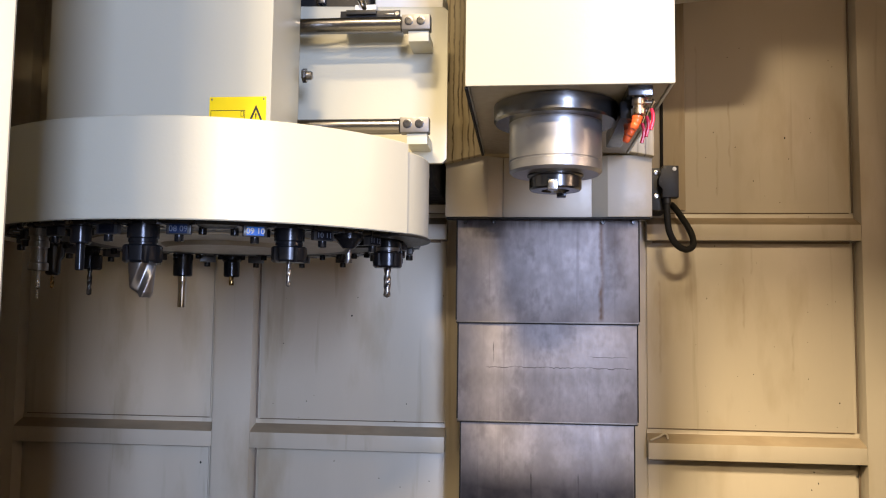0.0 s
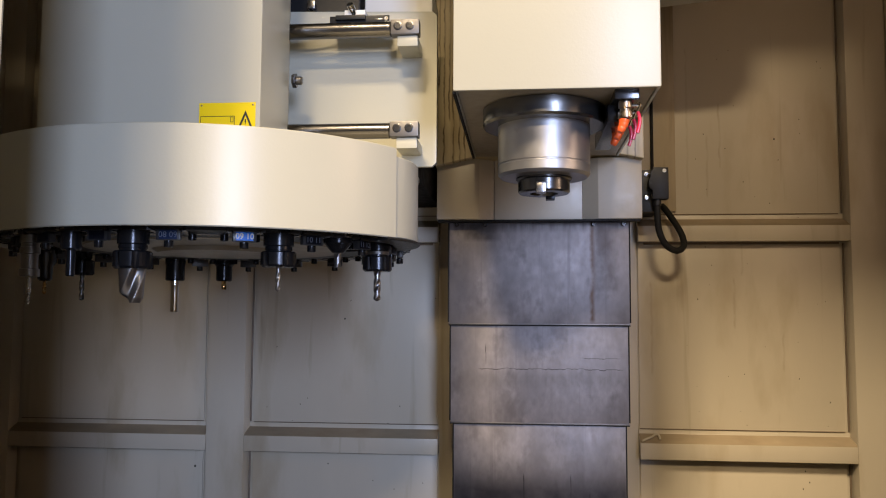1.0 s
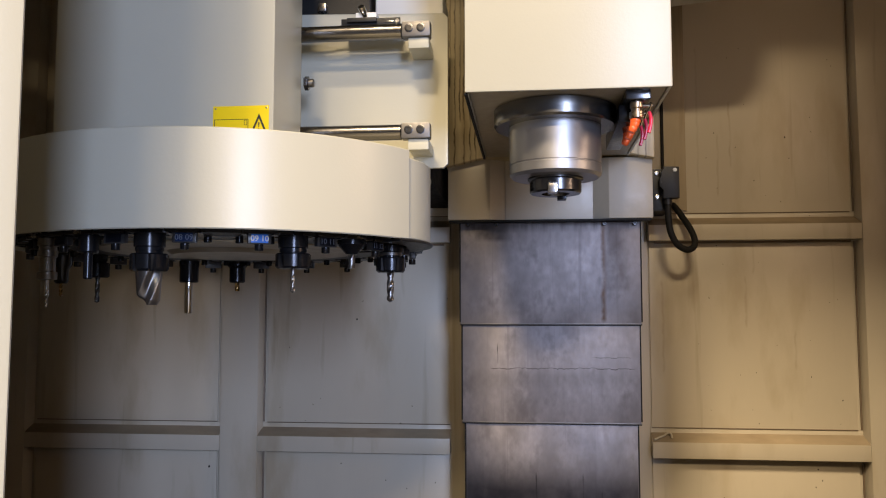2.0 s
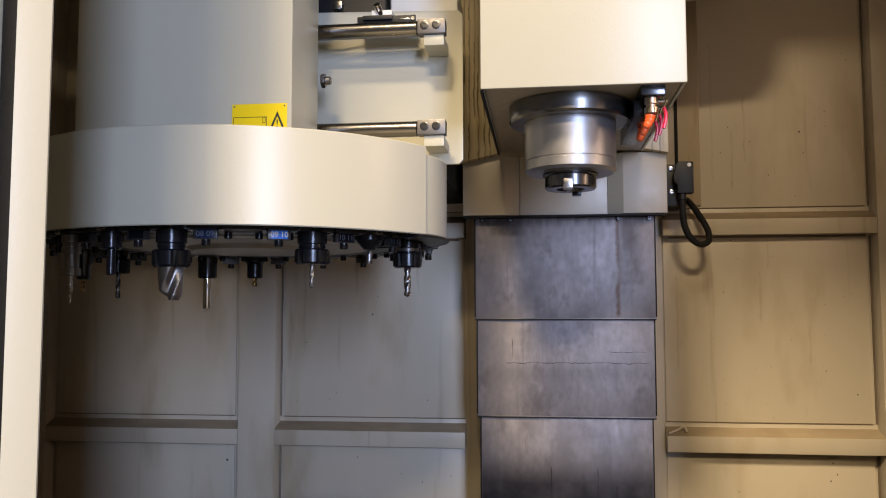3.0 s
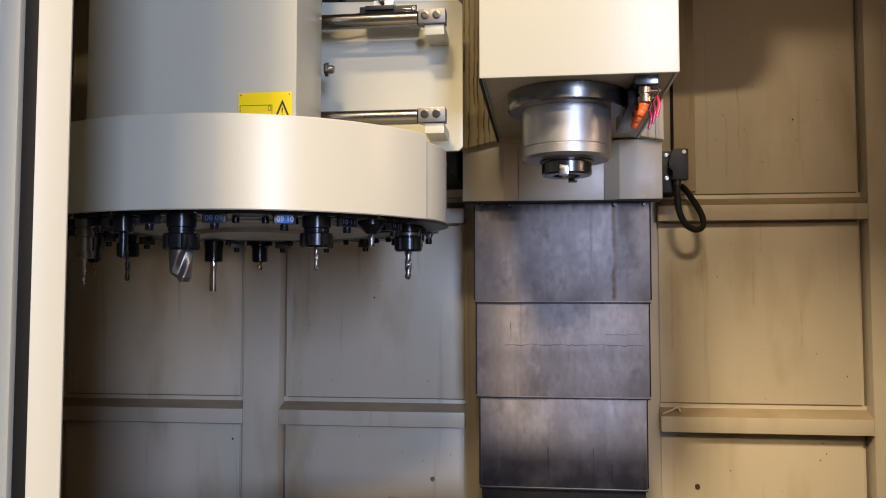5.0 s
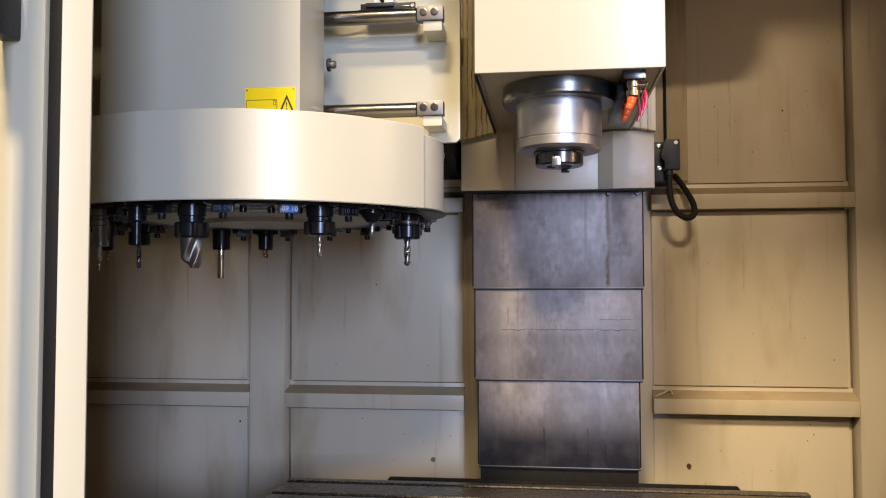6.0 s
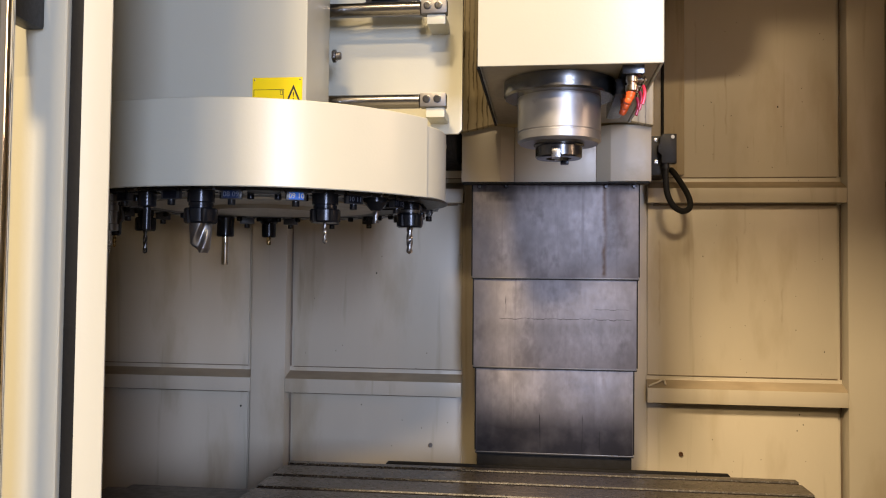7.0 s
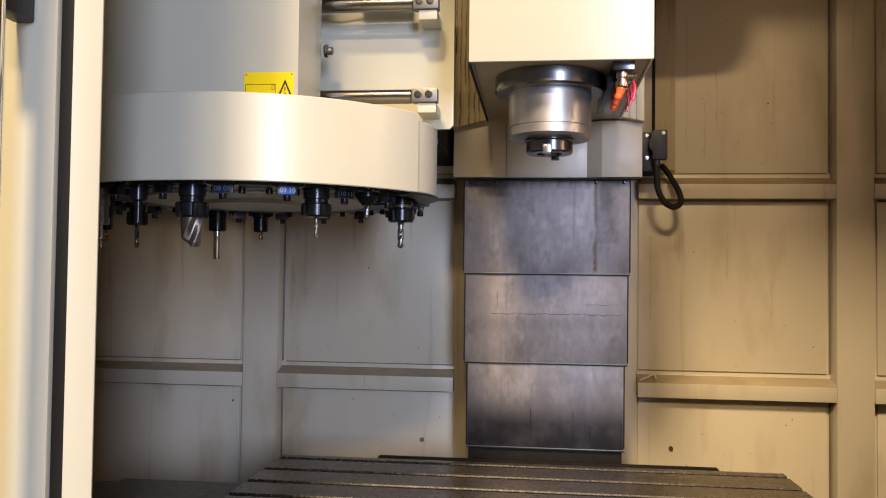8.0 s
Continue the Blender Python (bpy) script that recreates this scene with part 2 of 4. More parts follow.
def lathe(x, y, profile, seg=32):
    """Turned body round a vertical axis at x, y; profile of (radius, z) from top to bottom."""
    bm = bmesh.new()
    rings = []
    for r, z in profile:
        if r < 1e-5:
            rings.append([bm.verts.new((x, y, z))])
        else:
            rings.append([bm.verts.new((x + r * math.cos(2 * math.pi * k / seg), y + r * math.sin(2 * math.pi * k / seg), z)) for k in range(seg)])
    for a, b in zip(rings, rings[1:]):
        for k in range(seg):
            q = [a[k % len(a)], a[(k + 1) % len(a)], b[(k + 1) % len(b)], b[k % len(b)]]
            q = list(dict.fromkeys(q))
            if len(q) > 2:
                bm.faces.new(q)
    for ring in (rings[0], rings[-1]):
        if len(ring) > 2:
            bm.faces.new(ring)
    bmesh.ops.recalc_face_normals(bm, faces=bm.faces[:])
    return bm


def turned(bm, m):
    bmesh.ops.transform(bm, matrix=m, verts=bm.verts)
    return bm


def rod(a, b, r, seg=20, bevel=0.0):
    """A round bar from a to b."""
    a, b = Vector(a), Vector(b)
    h = (b - a).length
    c = bevel or r * 0.08
    bm = lathe(0, 0, [(r - c, h), (r, h - c), (r, c), (r - c, 0)], seg)
    return turned(bm, Matrix.Translation(a) @ (b - a).to_track_quat("Z", "Y").to_matrix().to_4x4())


def prism(points, axis, lo, hi, bevel=0.0):
    """A flat outline pushed along an axis: points are (y, z), (x, z) or (x, y) for axis x, y or z."""
    bm = bmesh.new()
    put = {"x": lambda p, q: (q, p[0], p[1]), "y": lambda p, q: (p[0], q, p[1]), "z": lambda p, q: (p[0], p[1], q)}[axis]
    a = [bm.verts.new(put(p, lo)) for p in points]
    b = [bm.verts.new(put(p, hi)) for p in points]
    k = len(points)
    bm.faces.new(a)
    bm.faces.new(b[::-1])
    for i in range(k):
        bm.faces.new((a[i], b[i], b[(i + 1) % k], a[(i + 1) % k]))
    bmesh.ops.recalc_face_normals(bm, faces=bm.faces[:])
    if bevel:
        bmesh.ops.bevel(bm, geom=bm.edges[:], offset=bevel, segments=2, affect="EDGES", profile=0.6)
    return bm


def sweep(path, r, seg=12, rib=0.0):
    """A hose along a list of points; rib: alternate ring swelling."""
    bm = bmesh.new()
    pts = [Vector(p) for p in path]
    rings = []
    side = None
    for i, p in enumerate(pts):
        d = (pts[min(i + 1, len(pts) - 1)] - pts[max(i - 1, 0)]).normalized()
        if side is None:
            side = d.orthogonal().normalized()
        side = (side - d * side.dot(d)).normalized()
        up = d.cross(side)
        rr = r * (1 + (rib if i % 2 else 0))
        rings.append([bm.verts.new(p + rr * (side * math.cos(2 * math.pi * k / seg) + up * math.sin(2 * math.pi * k / seg))) for k in range(seg)])
    for a, b in zip(rings, rings[1:]):
        for k in range(seg):
            bm.faces.new((a[k], a[(k + 1) % seg], b[(k + 1) % seg], b[k]))
    bm.faces.new(rings[0])
    bm.faces.new(rings[-1])
    bmesh.ops.recalc_face_normals(bm, faces=bm.faces[:])
    return bm


def curve_points(ctrl, n=12):
    """Smooth points through the control points."""
    c = [Vector(p) for p in ctrl]
    c = [c[0] * 2 - c[1], *c, c[-1] * 2 - c[-2]]
    out = []
    for i in range(1, len(c) - 2):
        for k in range(n):
            t = k / n
            out.append(0.5 * ((2 * c[i]) + (c[i + 1] - c[i - 1]) * t + (2 * c[i - 1] - 5 * c[i] + 4 * c[i + 1] - c[i + 2]) * t * t + (3 * c[i] - c[i - 1] - 3 * c[i + 1] + c[i + 2]) * t ** 3))
    out.append(c[-2])
    return out


def arc_wall(cx, cy, r0, r1, a0, a1, z0, z1, seg=64, bevel=0.0015):
    """A bent sheet: ring sector between two radii, from angle a0 to a1 in degrees."""
    bm = bmesh.new()
    cols = []
    for k in range(seg + 1):
        a = radians(a0 + (a1 - a0) * k / seg)
        c, s = math.cos(a), math.sin(a)
        ring = []
        for r, z in ((r0, z0), (r1 - bevel, z0), (r1, z0 + bevel), (r1, z1 - bevel), (r1 - bevel, z1), (r0, z1)):
            ring.append(bm.verts.new((cx + r * c, cy + r * s, z)))
        cols.append(ring)
    for a, b in zip(cols, cols[1:]):
        for i in range(6):
            bm.faces.new((a[i], b[i], b[(i + 1) % 6], a[(i + 1) % 6]))
    bm.faces.new(cols[0])
    bm.faces.new(cols[-1])
    bmesh.ops.recalc_face_normals(bm, faces=bm.faces[:])
    return bm


def screw(at, way, r, h, socket=True):
    """A socket-head cap screw whose head stands off a face."""
    prof = [(r * 0.5, h * 0.55), (r * 0.5, h), (r * 0.9, h), (r, h * 0.9), (r, 0)] if socket else [(r * 0.6, h), (r, h * 0.75), (r, 0)]
    bm = lathe(0, 0, prof, 16)
    return turned(bm, Matrix.Translation(at) @ Vector(way).to_track_quat("Z", "Y").to_matrix().to_4x4())


def text_bm(words, size, m, depth=0.0002, bold=0.0):
    """Lettering in the built-in font, laid flat in the plane of m."""
    cu = bpy.data.curves.new("words", "FONT")
    cu.body, cu.size, cu.extrude, cu.offset, cu.align_x, cu.align_y = words, size, depth, bold, "CENTER", "CENTER"
    ob = new("words", cu)
    bpy.context.view_layer.update()
    me = bpy.data.meshes.new_from_object(ob.evaluated_get(bpy.context.evaluated_depsgraph_get()))
    bm = bmesh.new()
    bm.from_mesh(me)
    bpy.data.objects.remove(ob)
    bpy.data.curves.remove(cu)
    bpy.data.meshes.remove(me)
    return turned(bm, m)


def facing(x, y, z):
    """A plane upright at x, y, z that faces the doorway."""
    return pose(x, y, z, 90, 0, 0)


def flat(x0, x1, z0, z1, y, t=0.0006):
    return box(x0, x1, y - t, y, z0, z1, 0)


def fluted(x, y, r, z0, z1, turns=2.0, flutes=2, seg=40, point=0.0, core=0.55, rot=0.0, end=0.06):
    """A twist drill or end mill from z1 (top) down to z0, with helical flutes."""
    bm = bmesh.new()
    n = 48 if r > 0.01 else 20
    rings = []
    for i in range(seg + 1):
        z = z1 + (z0 - z1) * i / seg
        k = 1.0
        if point and z - z0 < point:
            k = end + (1 - end) * (z - z0) / point
        ring = []
        for j in range(n):
            a = 2 * math.pi * j / n
            w = math.cos(flutes * (a - rot + turns * 2 * math.pi * i / seg))
            rr = r * k * (core + (1 - core) * min(1, max(0, 0.95 + w * 1.3)))
            ring.append(bm.verts.new((x + rr * math.cos(a), y + rr * math.sin(a), z)))
        rings.append(ring)
    for a, b in zip(rings, rings[1:]):
        for j in range(n):
            bm.faces.new((a[j], a[(j + 1) % n], b[(j + 1) % n], b[j]))
    bm.faces.new(rings[0])
    bm.faces.new(rings[-1])
    bmesh.ops.recalc_face_normals(bm, faces=bm.faces[:])
    return bm


def step_drill(x, y):
    """A short large drill: it narrows downwards, with two wide helical flutes and a slanting tip."""
    bm = bmesh.new()
    n, seg, z1, z0 = 60, 44, 1.3945, 1.3475
    rings = []
    for i in range(seg + 1):
        f = i / seg
        r = 0.0180 - 0.0030 * f
        ring = []
        for j in range(n):
            a = 2 * math.pi * j / n
            w = math.cos(2 * (a + 0.45 + 1.35 * f))
            k = 1.0 - 0.48 * max(0.0, w - 0.25) / 0.75
            rise = 0.011 * f * f * max(0.0, -math.cos(a - 0.2))
            rr = r * k * (1.0 if f < 0.86 else 1.0 - 0.22 * (f - 0.86) / 0.14)
            ring.append(bm.verts.new((x + rr * math.cos(a), y + rr * math.sin(a), z1 + (z0 - z1) * f + rise)))
        rings.append(ring)
    for a, b in zip(rings, rings[1:]):
        for j in range(n):
            bm.faces.new((a[j], a[(j + 1) % n], b[(j + 1) % n], b[j]))
    bm.faces.new(rings[0])
    bm.faces.new(rings[-1])
    bmesh.ops.recalc_face_normals(bm, faces=bm.faces[:])
    return bm


# ---- the enclosure: back wall with pressed stiles and ribs ----
TOP_Z = 2.75
SX = 1.40
wall_back = thing("wall_back", (0, 0.03, 0.3), "cream painted sheet steel back wall with pressed ribs", "wall", kind="structure")
part("backing", box(-SX, SX, 0.034, 0.06, 0.3, TOP_Z, 0), WALL, wall_back, smooth=False)
STILES = [(-SX, -1.345), (-0.823, -0.727), (0.737, 0.827), (1.345, SX)]
BAYS = [(-1.345, -0.823), (-0.727, -0.241), (0.241, 0.737), (0.827, 1.345)]
for x0, x1 in STILES:
    w = 0.007
    part("stile", prism([(x0 - w, 0.033), (x0, 0.0), (x1, 0.0), (x1 + w, 0.033)], "z", 0.3, TOP_Z, 0.0015), WALL, wall_back)
for x0, x1 in BAYS:
    in0, in1 = (0.004 if x0 == 0.241 else 0.0175), (0.004 if x1 == -0.241 else 0.0175)
    for z in (0.995, 1.513, 2.220):
        rib = part("rib", prism([(0.0325, z), (-0.001, z), (-0.001, z + 0.0380), (0.0300, z + 0.0565), (0.0300, z + 0.0675), (0.0325, z + 0.0675)], "x", x0 + 0.001, x1 - 0.001, 0.0012), WALL, wall_back)
        rib.data.materials.append(LEDGE)
        for f in rib.data.polygons:
            f.material_index = int(f.normal.z > 0.7 and f.normal.y < -0.15)
        # dark bead drawn in place of the shadow line under the rib
        part("seam_shade_bead", rod((x0 + 0.018, 0.0285, z - 0.0012), (x1 - 0.018, 0.0285, z - 0.0012), 0.0042, 8), SEAMSHADE, wall_back, "brown line for a seam and its shade")
        part("seam_shade_bead", rod((x0 + in0, 0.0287, z + 0.0683), (x1 - in1, 0.0287, z + 0.0683), 0.0013, 6), SEAMSHADE, wall_back, "thin brown seam line")
    for z0, z1 in ((0.3, 0.993), (1.0635, 1.511), (1.5815, 2.218), (2.2885, TOP_Z)):
        part("panel", box(x0 + in0, x1 - in1, 0.0285, 0.0335, z0, z1, 0.0008), WALL, wall_back)
for x in (-0.824, -0.726, 0.736, 0.828):
    s = -0.0085 if x in (-0.824, 0.736) else 0.0085
    for z0, z1 in ((0.3, 0.993), (1.0635, 1.511), (1.5815, 2.218), (2.2885, TOP_Z)):
        # dark bead drawn for the seam and its shade at the stile's foot
        part("seam_shade_bead", rod((x + s * 0.86, 0.0305, z0 + 0.001), (x + s * 0.86, 0.0305, z1 - 0.001), 0.0022, 8), SEAMSHADE, wall_back, "brown line for a seam and its shade")
part("strip", box(0.243, 0.338, 0.020, 0.0275, 1.588, TOP_Z, 0.0015), STRIPPAINT, wall_back, "narrow oil-stained cover strip")
for x, finish, words in ((-0.3265, ENDSTEEL, "grey socket bolt head"), (0.330, RUST, "rusty bolt head")):
    part("bolt", screw((x, 0.028, 0.861), (0, -1, 0), 0.0056, 0.005), finish, wall_back, words)

wall_left = solid("wall_left", box(-SX - 0.04, -SX, -1.40, 0.06, 0.3, TOP_Z, 0), WALL, "cream sheet steel side wall in shade", "wall", "structure", smooth=False)
wall_right = solid("wall_right", box(SX, SX + 0.04, -1.40, 0.06, 0.3, TOP_Z, 0), WALL, "cream sheet steel side wall", "wall", "structure", smooth=False)
ceiling = solid("ceiling", box(-SX - 0.04, SX + 0.04, -1.40, 0.06, TOP_Z + 0.001, TOP_Z + 0.03, 0), WALL, "cream sheet steel roof of the enclosure", "ceiling", "structure", smooth=False)
solid("wall_front_left", box(-SX - 0.04, -1.10, -1.33, -1.295, 0.3, TOP_Z, 0), WALL, "cream sheet steel front panel", "wall", "structure", smooth=False)
# unseen panel and lintel; edges at 0.60 and 2.62 set to cut lamp light
solid("wall_front_right", box(0.60, SX + 0.04, -1.33, -1.295, 0.3, TOP_Z, 0), WALL, "cream sheet steel front panel beside the doorway", "wall", "structure", smooth=False)
lintel = solid("wall_front_lintel", box(-1.099, 0.599, -1.33, -1.295, 2.62, TOP_Z, 0), WALL, "cream sheet steel lintel over the doorway", "wall", "structure", smooth=False)
apron = solid("wall_front_apron", box(-1.099, 0.599, -1.33, -1.295, 0.3, 0.70, 0), WALL, "cream sheet steel apron under the doorway", "wall", "structure", smooth=False)
pan = solid("chip_pan", box(-SX, SX, -1.40, 0.03, 0.26, 0.30, 0), DARK, "dark oily chip pan under the table", "pan", "structure", smooth=False)
solid("machine_base", box(-SX - 0.04, SX + 0.04, -1.44, 0.06, 0.0, 0.258, 0), DARK, "dark painted machine base", "base", "structure", smooth=False)
ground = solid("floor", box(-7, 7, -12, 4, -0.1, -0.001, 0), CONCRETE, "grey concrete workshop floor", "floor", "structure", smooth=False)
for nm, b in (("wall_hall_north", (-7, 7, 4, 4.2)), ("wall_hall_south", (-7, 7, -12.2, -12)), ("wall_hall_west", (-7.2, -7, -12.2, 4.2)), ("wall_hall_east", (7, 7.2, -12.2, 4.2))):
    solid(nm, box(*b, 0, 7.5, 0), HALLWALL, "plain grey plastered workshop wall", "wall", "structure", smooth=False)
solid("ceiling_hall", box(-7.2, 7.2, -12.2, 4.2, 7.5, 7.7, 0), HALLWALL, "plain grey workshop ceiling", "ceiling", "structure", smooth=False)

# door side: fixed edge strip, seal, sliding door leaf
solid("door_jamb", prism([(-0.5235, -1.3555), (-0.5190, -1.3525), (-0.5015, -1.3400), (-0.5000, -1.3386), (-0.5003, -1.3362), (-0.5235, -1.3290)], "z", 0.699, 2.621), PAINT, "cream painted steel edge strip of the doorway", "door frame", "structure")
seal = solid("door_seal", box(-0.5388, -0.5238, -1.3545, -1.320, 0.699, 2.621, 0.0015), RUBBER, "black rubber seal strip beside the doorway", "seal", "structure")
door = thing("sliding_door", (-0.80, -1.35, 0.3), "cream painted sliding steel door pushed open", "door")
part("leaf", box(-1.15, -0.5390, -1.3625, -1.333, 0.32, 2.6, 0.004, 3), PAINT, door)
part("handle", rod((-0.5560, -1.450, 0.95), (-0.5560, -1.450, 1.85), 0.0155, 32), CHROME, door, "chrome tube handle")
for z in (1.574, 0.98):
    part("bracket", box(-0.586, -0.5635, -1.443, -1.3630, z, z + 0.05, 0.004), PLASTIC, door, "black plastic handle bracket")

# ---- column, way covers, slide ----
solid("column", box(-0.240, 0.240, 0.0272, 0.0335, 0.3, TOP_Z, 0.001), WALL, "cream painted oil-stained column face behind the way cover", "column", "structure")
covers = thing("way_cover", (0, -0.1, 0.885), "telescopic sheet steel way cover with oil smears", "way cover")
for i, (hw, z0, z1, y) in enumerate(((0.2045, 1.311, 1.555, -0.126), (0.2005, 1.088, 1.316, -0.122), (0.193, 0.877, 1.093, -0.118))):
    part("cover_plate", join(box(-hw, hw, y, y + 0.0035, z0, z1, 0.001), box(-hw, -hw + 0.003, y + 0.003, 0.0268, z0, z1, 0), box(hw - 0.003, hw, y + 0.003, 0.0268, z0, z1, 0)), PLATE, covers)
    part("lip", box(-hw - 0.002, hw + 0.002, y - 0.0016, y - 0.0003, z0 + 0.0012, z0 + 0.0036, 0.0005), ENDSTEEL, covers, "bright folded bottom lip")
    # black strip added for the shadow line under the lip
    part("lip_shadow_line", box(-hw - 0.001, hw + 0.001, y - 0.0012, y - 0.0003, z0 - 0.0014, z0 + 0.0010, 0.0004), RUBBER, covers, "black strip for the shadow line under the lip")
    # added black strips draw the dark, shaded outline down both plate edges
    for sx in (-1, 1):
        part("dark_edge_strip", box(min(sx * (hw + 0.0004), sx * (hw + 0.0030)), max(sx * (hw + 0.0004), sx * (hw + 0.0030)), y + 0.0008, y + 0.012, z0 + 0.006, z1 - 0.001, 0.0004), RUBBER, covers, "added black strip for the plate's dark outline")
solid("wiper_plate", box(-0.19, 0.19, -0.112, 0.0268, 0.299, 0.90, 0.002), DARK, "black plate under the way cover", "plate")
slide = thing("z_slide", (0, -0.1, 1.55), "oil-stained cream saddle casting behind the spindle head", "saddle")
part("casting", prism([(-0.233, 1.671), (-0.150, 1.690), (0.150, 1.697), (0.178, 1.694), (0.233, 1.683), (0.233, 2.7), (-0.233, 2.7)], "y", -0.178, 0.0268, 0.003), DRIPCAST, slide, "brown oil streaks down cream paint")
for s in (-1, 1):
    side = part("skirt_side", prism([(s * 0.231, -0.155), (s * 0.134, -0.155), (s * 0.101, -0.132), (s * 0.101, -0.128), (s * 0.231, -0.128)], "z", 1.551, 1.690, 0.0012), SKIRT, slide)
    for v in side.data.vertices:
        if v.co.z + side.location.z > 1.62:
            v.co.z -= 0.016 * (abs(v.co.x) - 0.101) / 0.13
part("skirt_back", box(-0.100, 0.100, -0.135, -0.128, 1.551, 1.69, 0.001), SKIRT, slide)
# black strip fills the dark gap below the skirt
part("skirt_foot_strip", box(-0.229, 0.227, -0.157, -0.1275, 1.5455, 1.550, 0.001), RUBBER, slide, "black strip along the foot of the skirt")
for x in (-0.187, -0.121, 0.125, 0.193):
    part("screw", screw((x, -0.1285, 1.5415), (0, -1, 0), 0.0046, 0.006), DARKSTEEL, slide)

# ---- spindle head ----
HZ = 1.686
head = thing("spindle_head", (0.016, -0.5, HZ), "cream sheet steel spindle head with a bare steel spindle nose", "spindle head")
part("cover", box(-0.146, 0.177, -0.745, -0.738, HZ, 2.6, 0.003), PAINT, head)
part("side_cover", box(-0.146, -0.141, -0.7375, -0.181, HZ + 0.002, 2.6, 0.001), PAINT, head)
part("side_cover", box(0.172, 0.177, -0.7375, -0.181, HZ + 0.002, 2.6, 0.001), PAINT, head)
part("underside", box(-0.140, 0.171, -0.737, -0.18, HZ + 0.004, HZ + 0.03, 0.001), UNDERSIDE, head, "dark brownish cream underside")
part("seal_strip", box(-0.1475, -0.1425, -0.737, -0.19, HZ - 0.0025, HZ + 0.0015, 0.0005), RUBBER, head, "black edge seal")
AX, AY = 0.0, -0.60
part("flange", lathe(AX, AY, [(0.1, HZ + 0.004), (0.1055, HZ + 0.002), (0.1055, HZ - 0.025), (0.1025, HZ - 0.029), (0.07, HZ - 0.029)], 64), FLANGE, head, "dark steel flange ring")
part("housing", lathe(AX, AY, [(0.079, HZ - 0.028), (0.079, HZ - 0.094), (0.0775, HZ - 0.095), (0.0775, HZ - 0.097), (0.079, HZ - 0.098), (0.079, HZ - 0.112), (0.074, HZ - 0.117), (0.04, HZ - 0.117)], 64), SATIN, head, "bare steel spindle housing")
part("nose", lathe(AX, AY, [(0.048, HZ - 0.115), (0.048, HZ - 0.120), (0.0445, HZ - 0.122), (0.0445, HZ - 0.141), (0.042, HZ - 0.144), (0.024, HZ - 0.144), (0.016, HZ - 0.11), (0, HZ - 0.11)], 48), DARKSTEEL, head, "dark spindle nose ring")
part("drive_key", box(AX - 0.014, AX + 0.002, AY - 0.047, AY - 0.028, HZ - 0.148, HZ - 0.130, 0.0015), STEEL, head, "bright drive key")
part("drive_key", box(AX + 0.004, AX + 0.020, AY + 0.028, AY + 0.046, HZ - 0.150, HZ - 0.134, 0.0015), BLACKOX, head)

# ---- tool magazine ----
MX, MY, MR = -0.5725, -0.612, 0.318
CX, CY = -0.5604, -0.610
ZB, ZT, ZC = 1.450, 1.583, 1.447
mag = thing("tool_magazine", (MX, MY, ZB), "round cream carousel tool magazine with blue numbered pockets", "tool magazine")
part("front_cover", arc_wall(CX, CY, 0.3858, 0.3888, -205, -30.4, ZC, ZT, 110), PAINT, mag)
part("side_cover", arc_wall(-0.3736, -0.7200, 0.1665, 0.1690, -34, 78, ZC + 0.0012, ZT - 0.0115, 48), PAINT, mag)
part("rear_cover", arc_wall(CX, CY, 0.3430, 0.3460, 42, 158, ZC + 0.0025, ZT - 0.0115, 72), PAINT, mag)
part("top_cover", lathe(CX, CY, [(0, ZT - 0.009), (0.3425, ZT - 0.009), (0.3425, ZT - 0.013), (0, ZT - 0.013)], 96), PAINT, mag)
part("front_ledge", arc_wall(CX, CY, 0.3430, 0.3855, -204, -31, ZT - 0.013, ZT - 0.009, 96), PAINT, mag)
part("rim_plate", arc_wall(CX, CY, 0.3300, 0.3855, -204, -31, ZB + 0.0035, ZB + 0.0145, 96), PLASTIC, mag, "black rim plate")
part("rim_plate", arc_wall(-0.3736, -0.7200, 0.1300, 0.1730, -36, 78, ZC - 0.0035, ZC + 0.0008, 40), PLASTIC, mag, "black lip under the side cover")
part("carrier_ring", lathe(MX, MY, [(0.222, ZB + 0.0020), (0.340, ZB + 0.0020), (0.340, ZB - 0.0012), (0.338, ZB - 0.0030), (0.224, ZB - 0.0030), (0.222, ZB - 0.0012)], 96), PLASTIC, mag, "black ring that carries the grippers")
part("disc", lathe(MX, MY, [(0.1, ZB + 0.045), (0.335, ZB + 0.045), (0.338, ZB + 0.042), (0.338, ZB + 0.0035), (0.335, ZB + 0.0025), (0.221, ZB + 0.0025), (0.219, ZB - 0.005), (0.11, ZB - 0.005), (0.10, ZB - 0.012), (0, ZB - 0.012)], 80), DISC, mag, "oily steel carousel disc")

# gearbox cover, carriage plate, guide rods
gear = thing("magazine_drive_cover", (-0.635, -0.69, ZT), "tall cream sheet steel cover of the magazine drive", "machine cover")
part("front_panel", box(-0.822, -0.450, -0.768, -0.762, ZT - 0.008, 2.6, 0.0025, 3), PAINT, gear)
part("side_panel", box(-0.4565, -0.4505, -0.7618, -0.612, ZT - 0.008, 2.6, 0.002), PAINT, gear)
part("side_panel", box(-0.8215, -0.8155, -0.7618, -0.612, ZT - 0.008, 2.6, 0.002), PAINT, gear)
part("frame", box(-0.815, -0.457, -0.70, -0.615, ZT - 0.0085, 2.6, 0.002), SKIRT, gear)
carriage = thing("carriage_plate", (-0.5, -0.48, 1.612), "cream steel mounting plate with two guide rods", "plate")
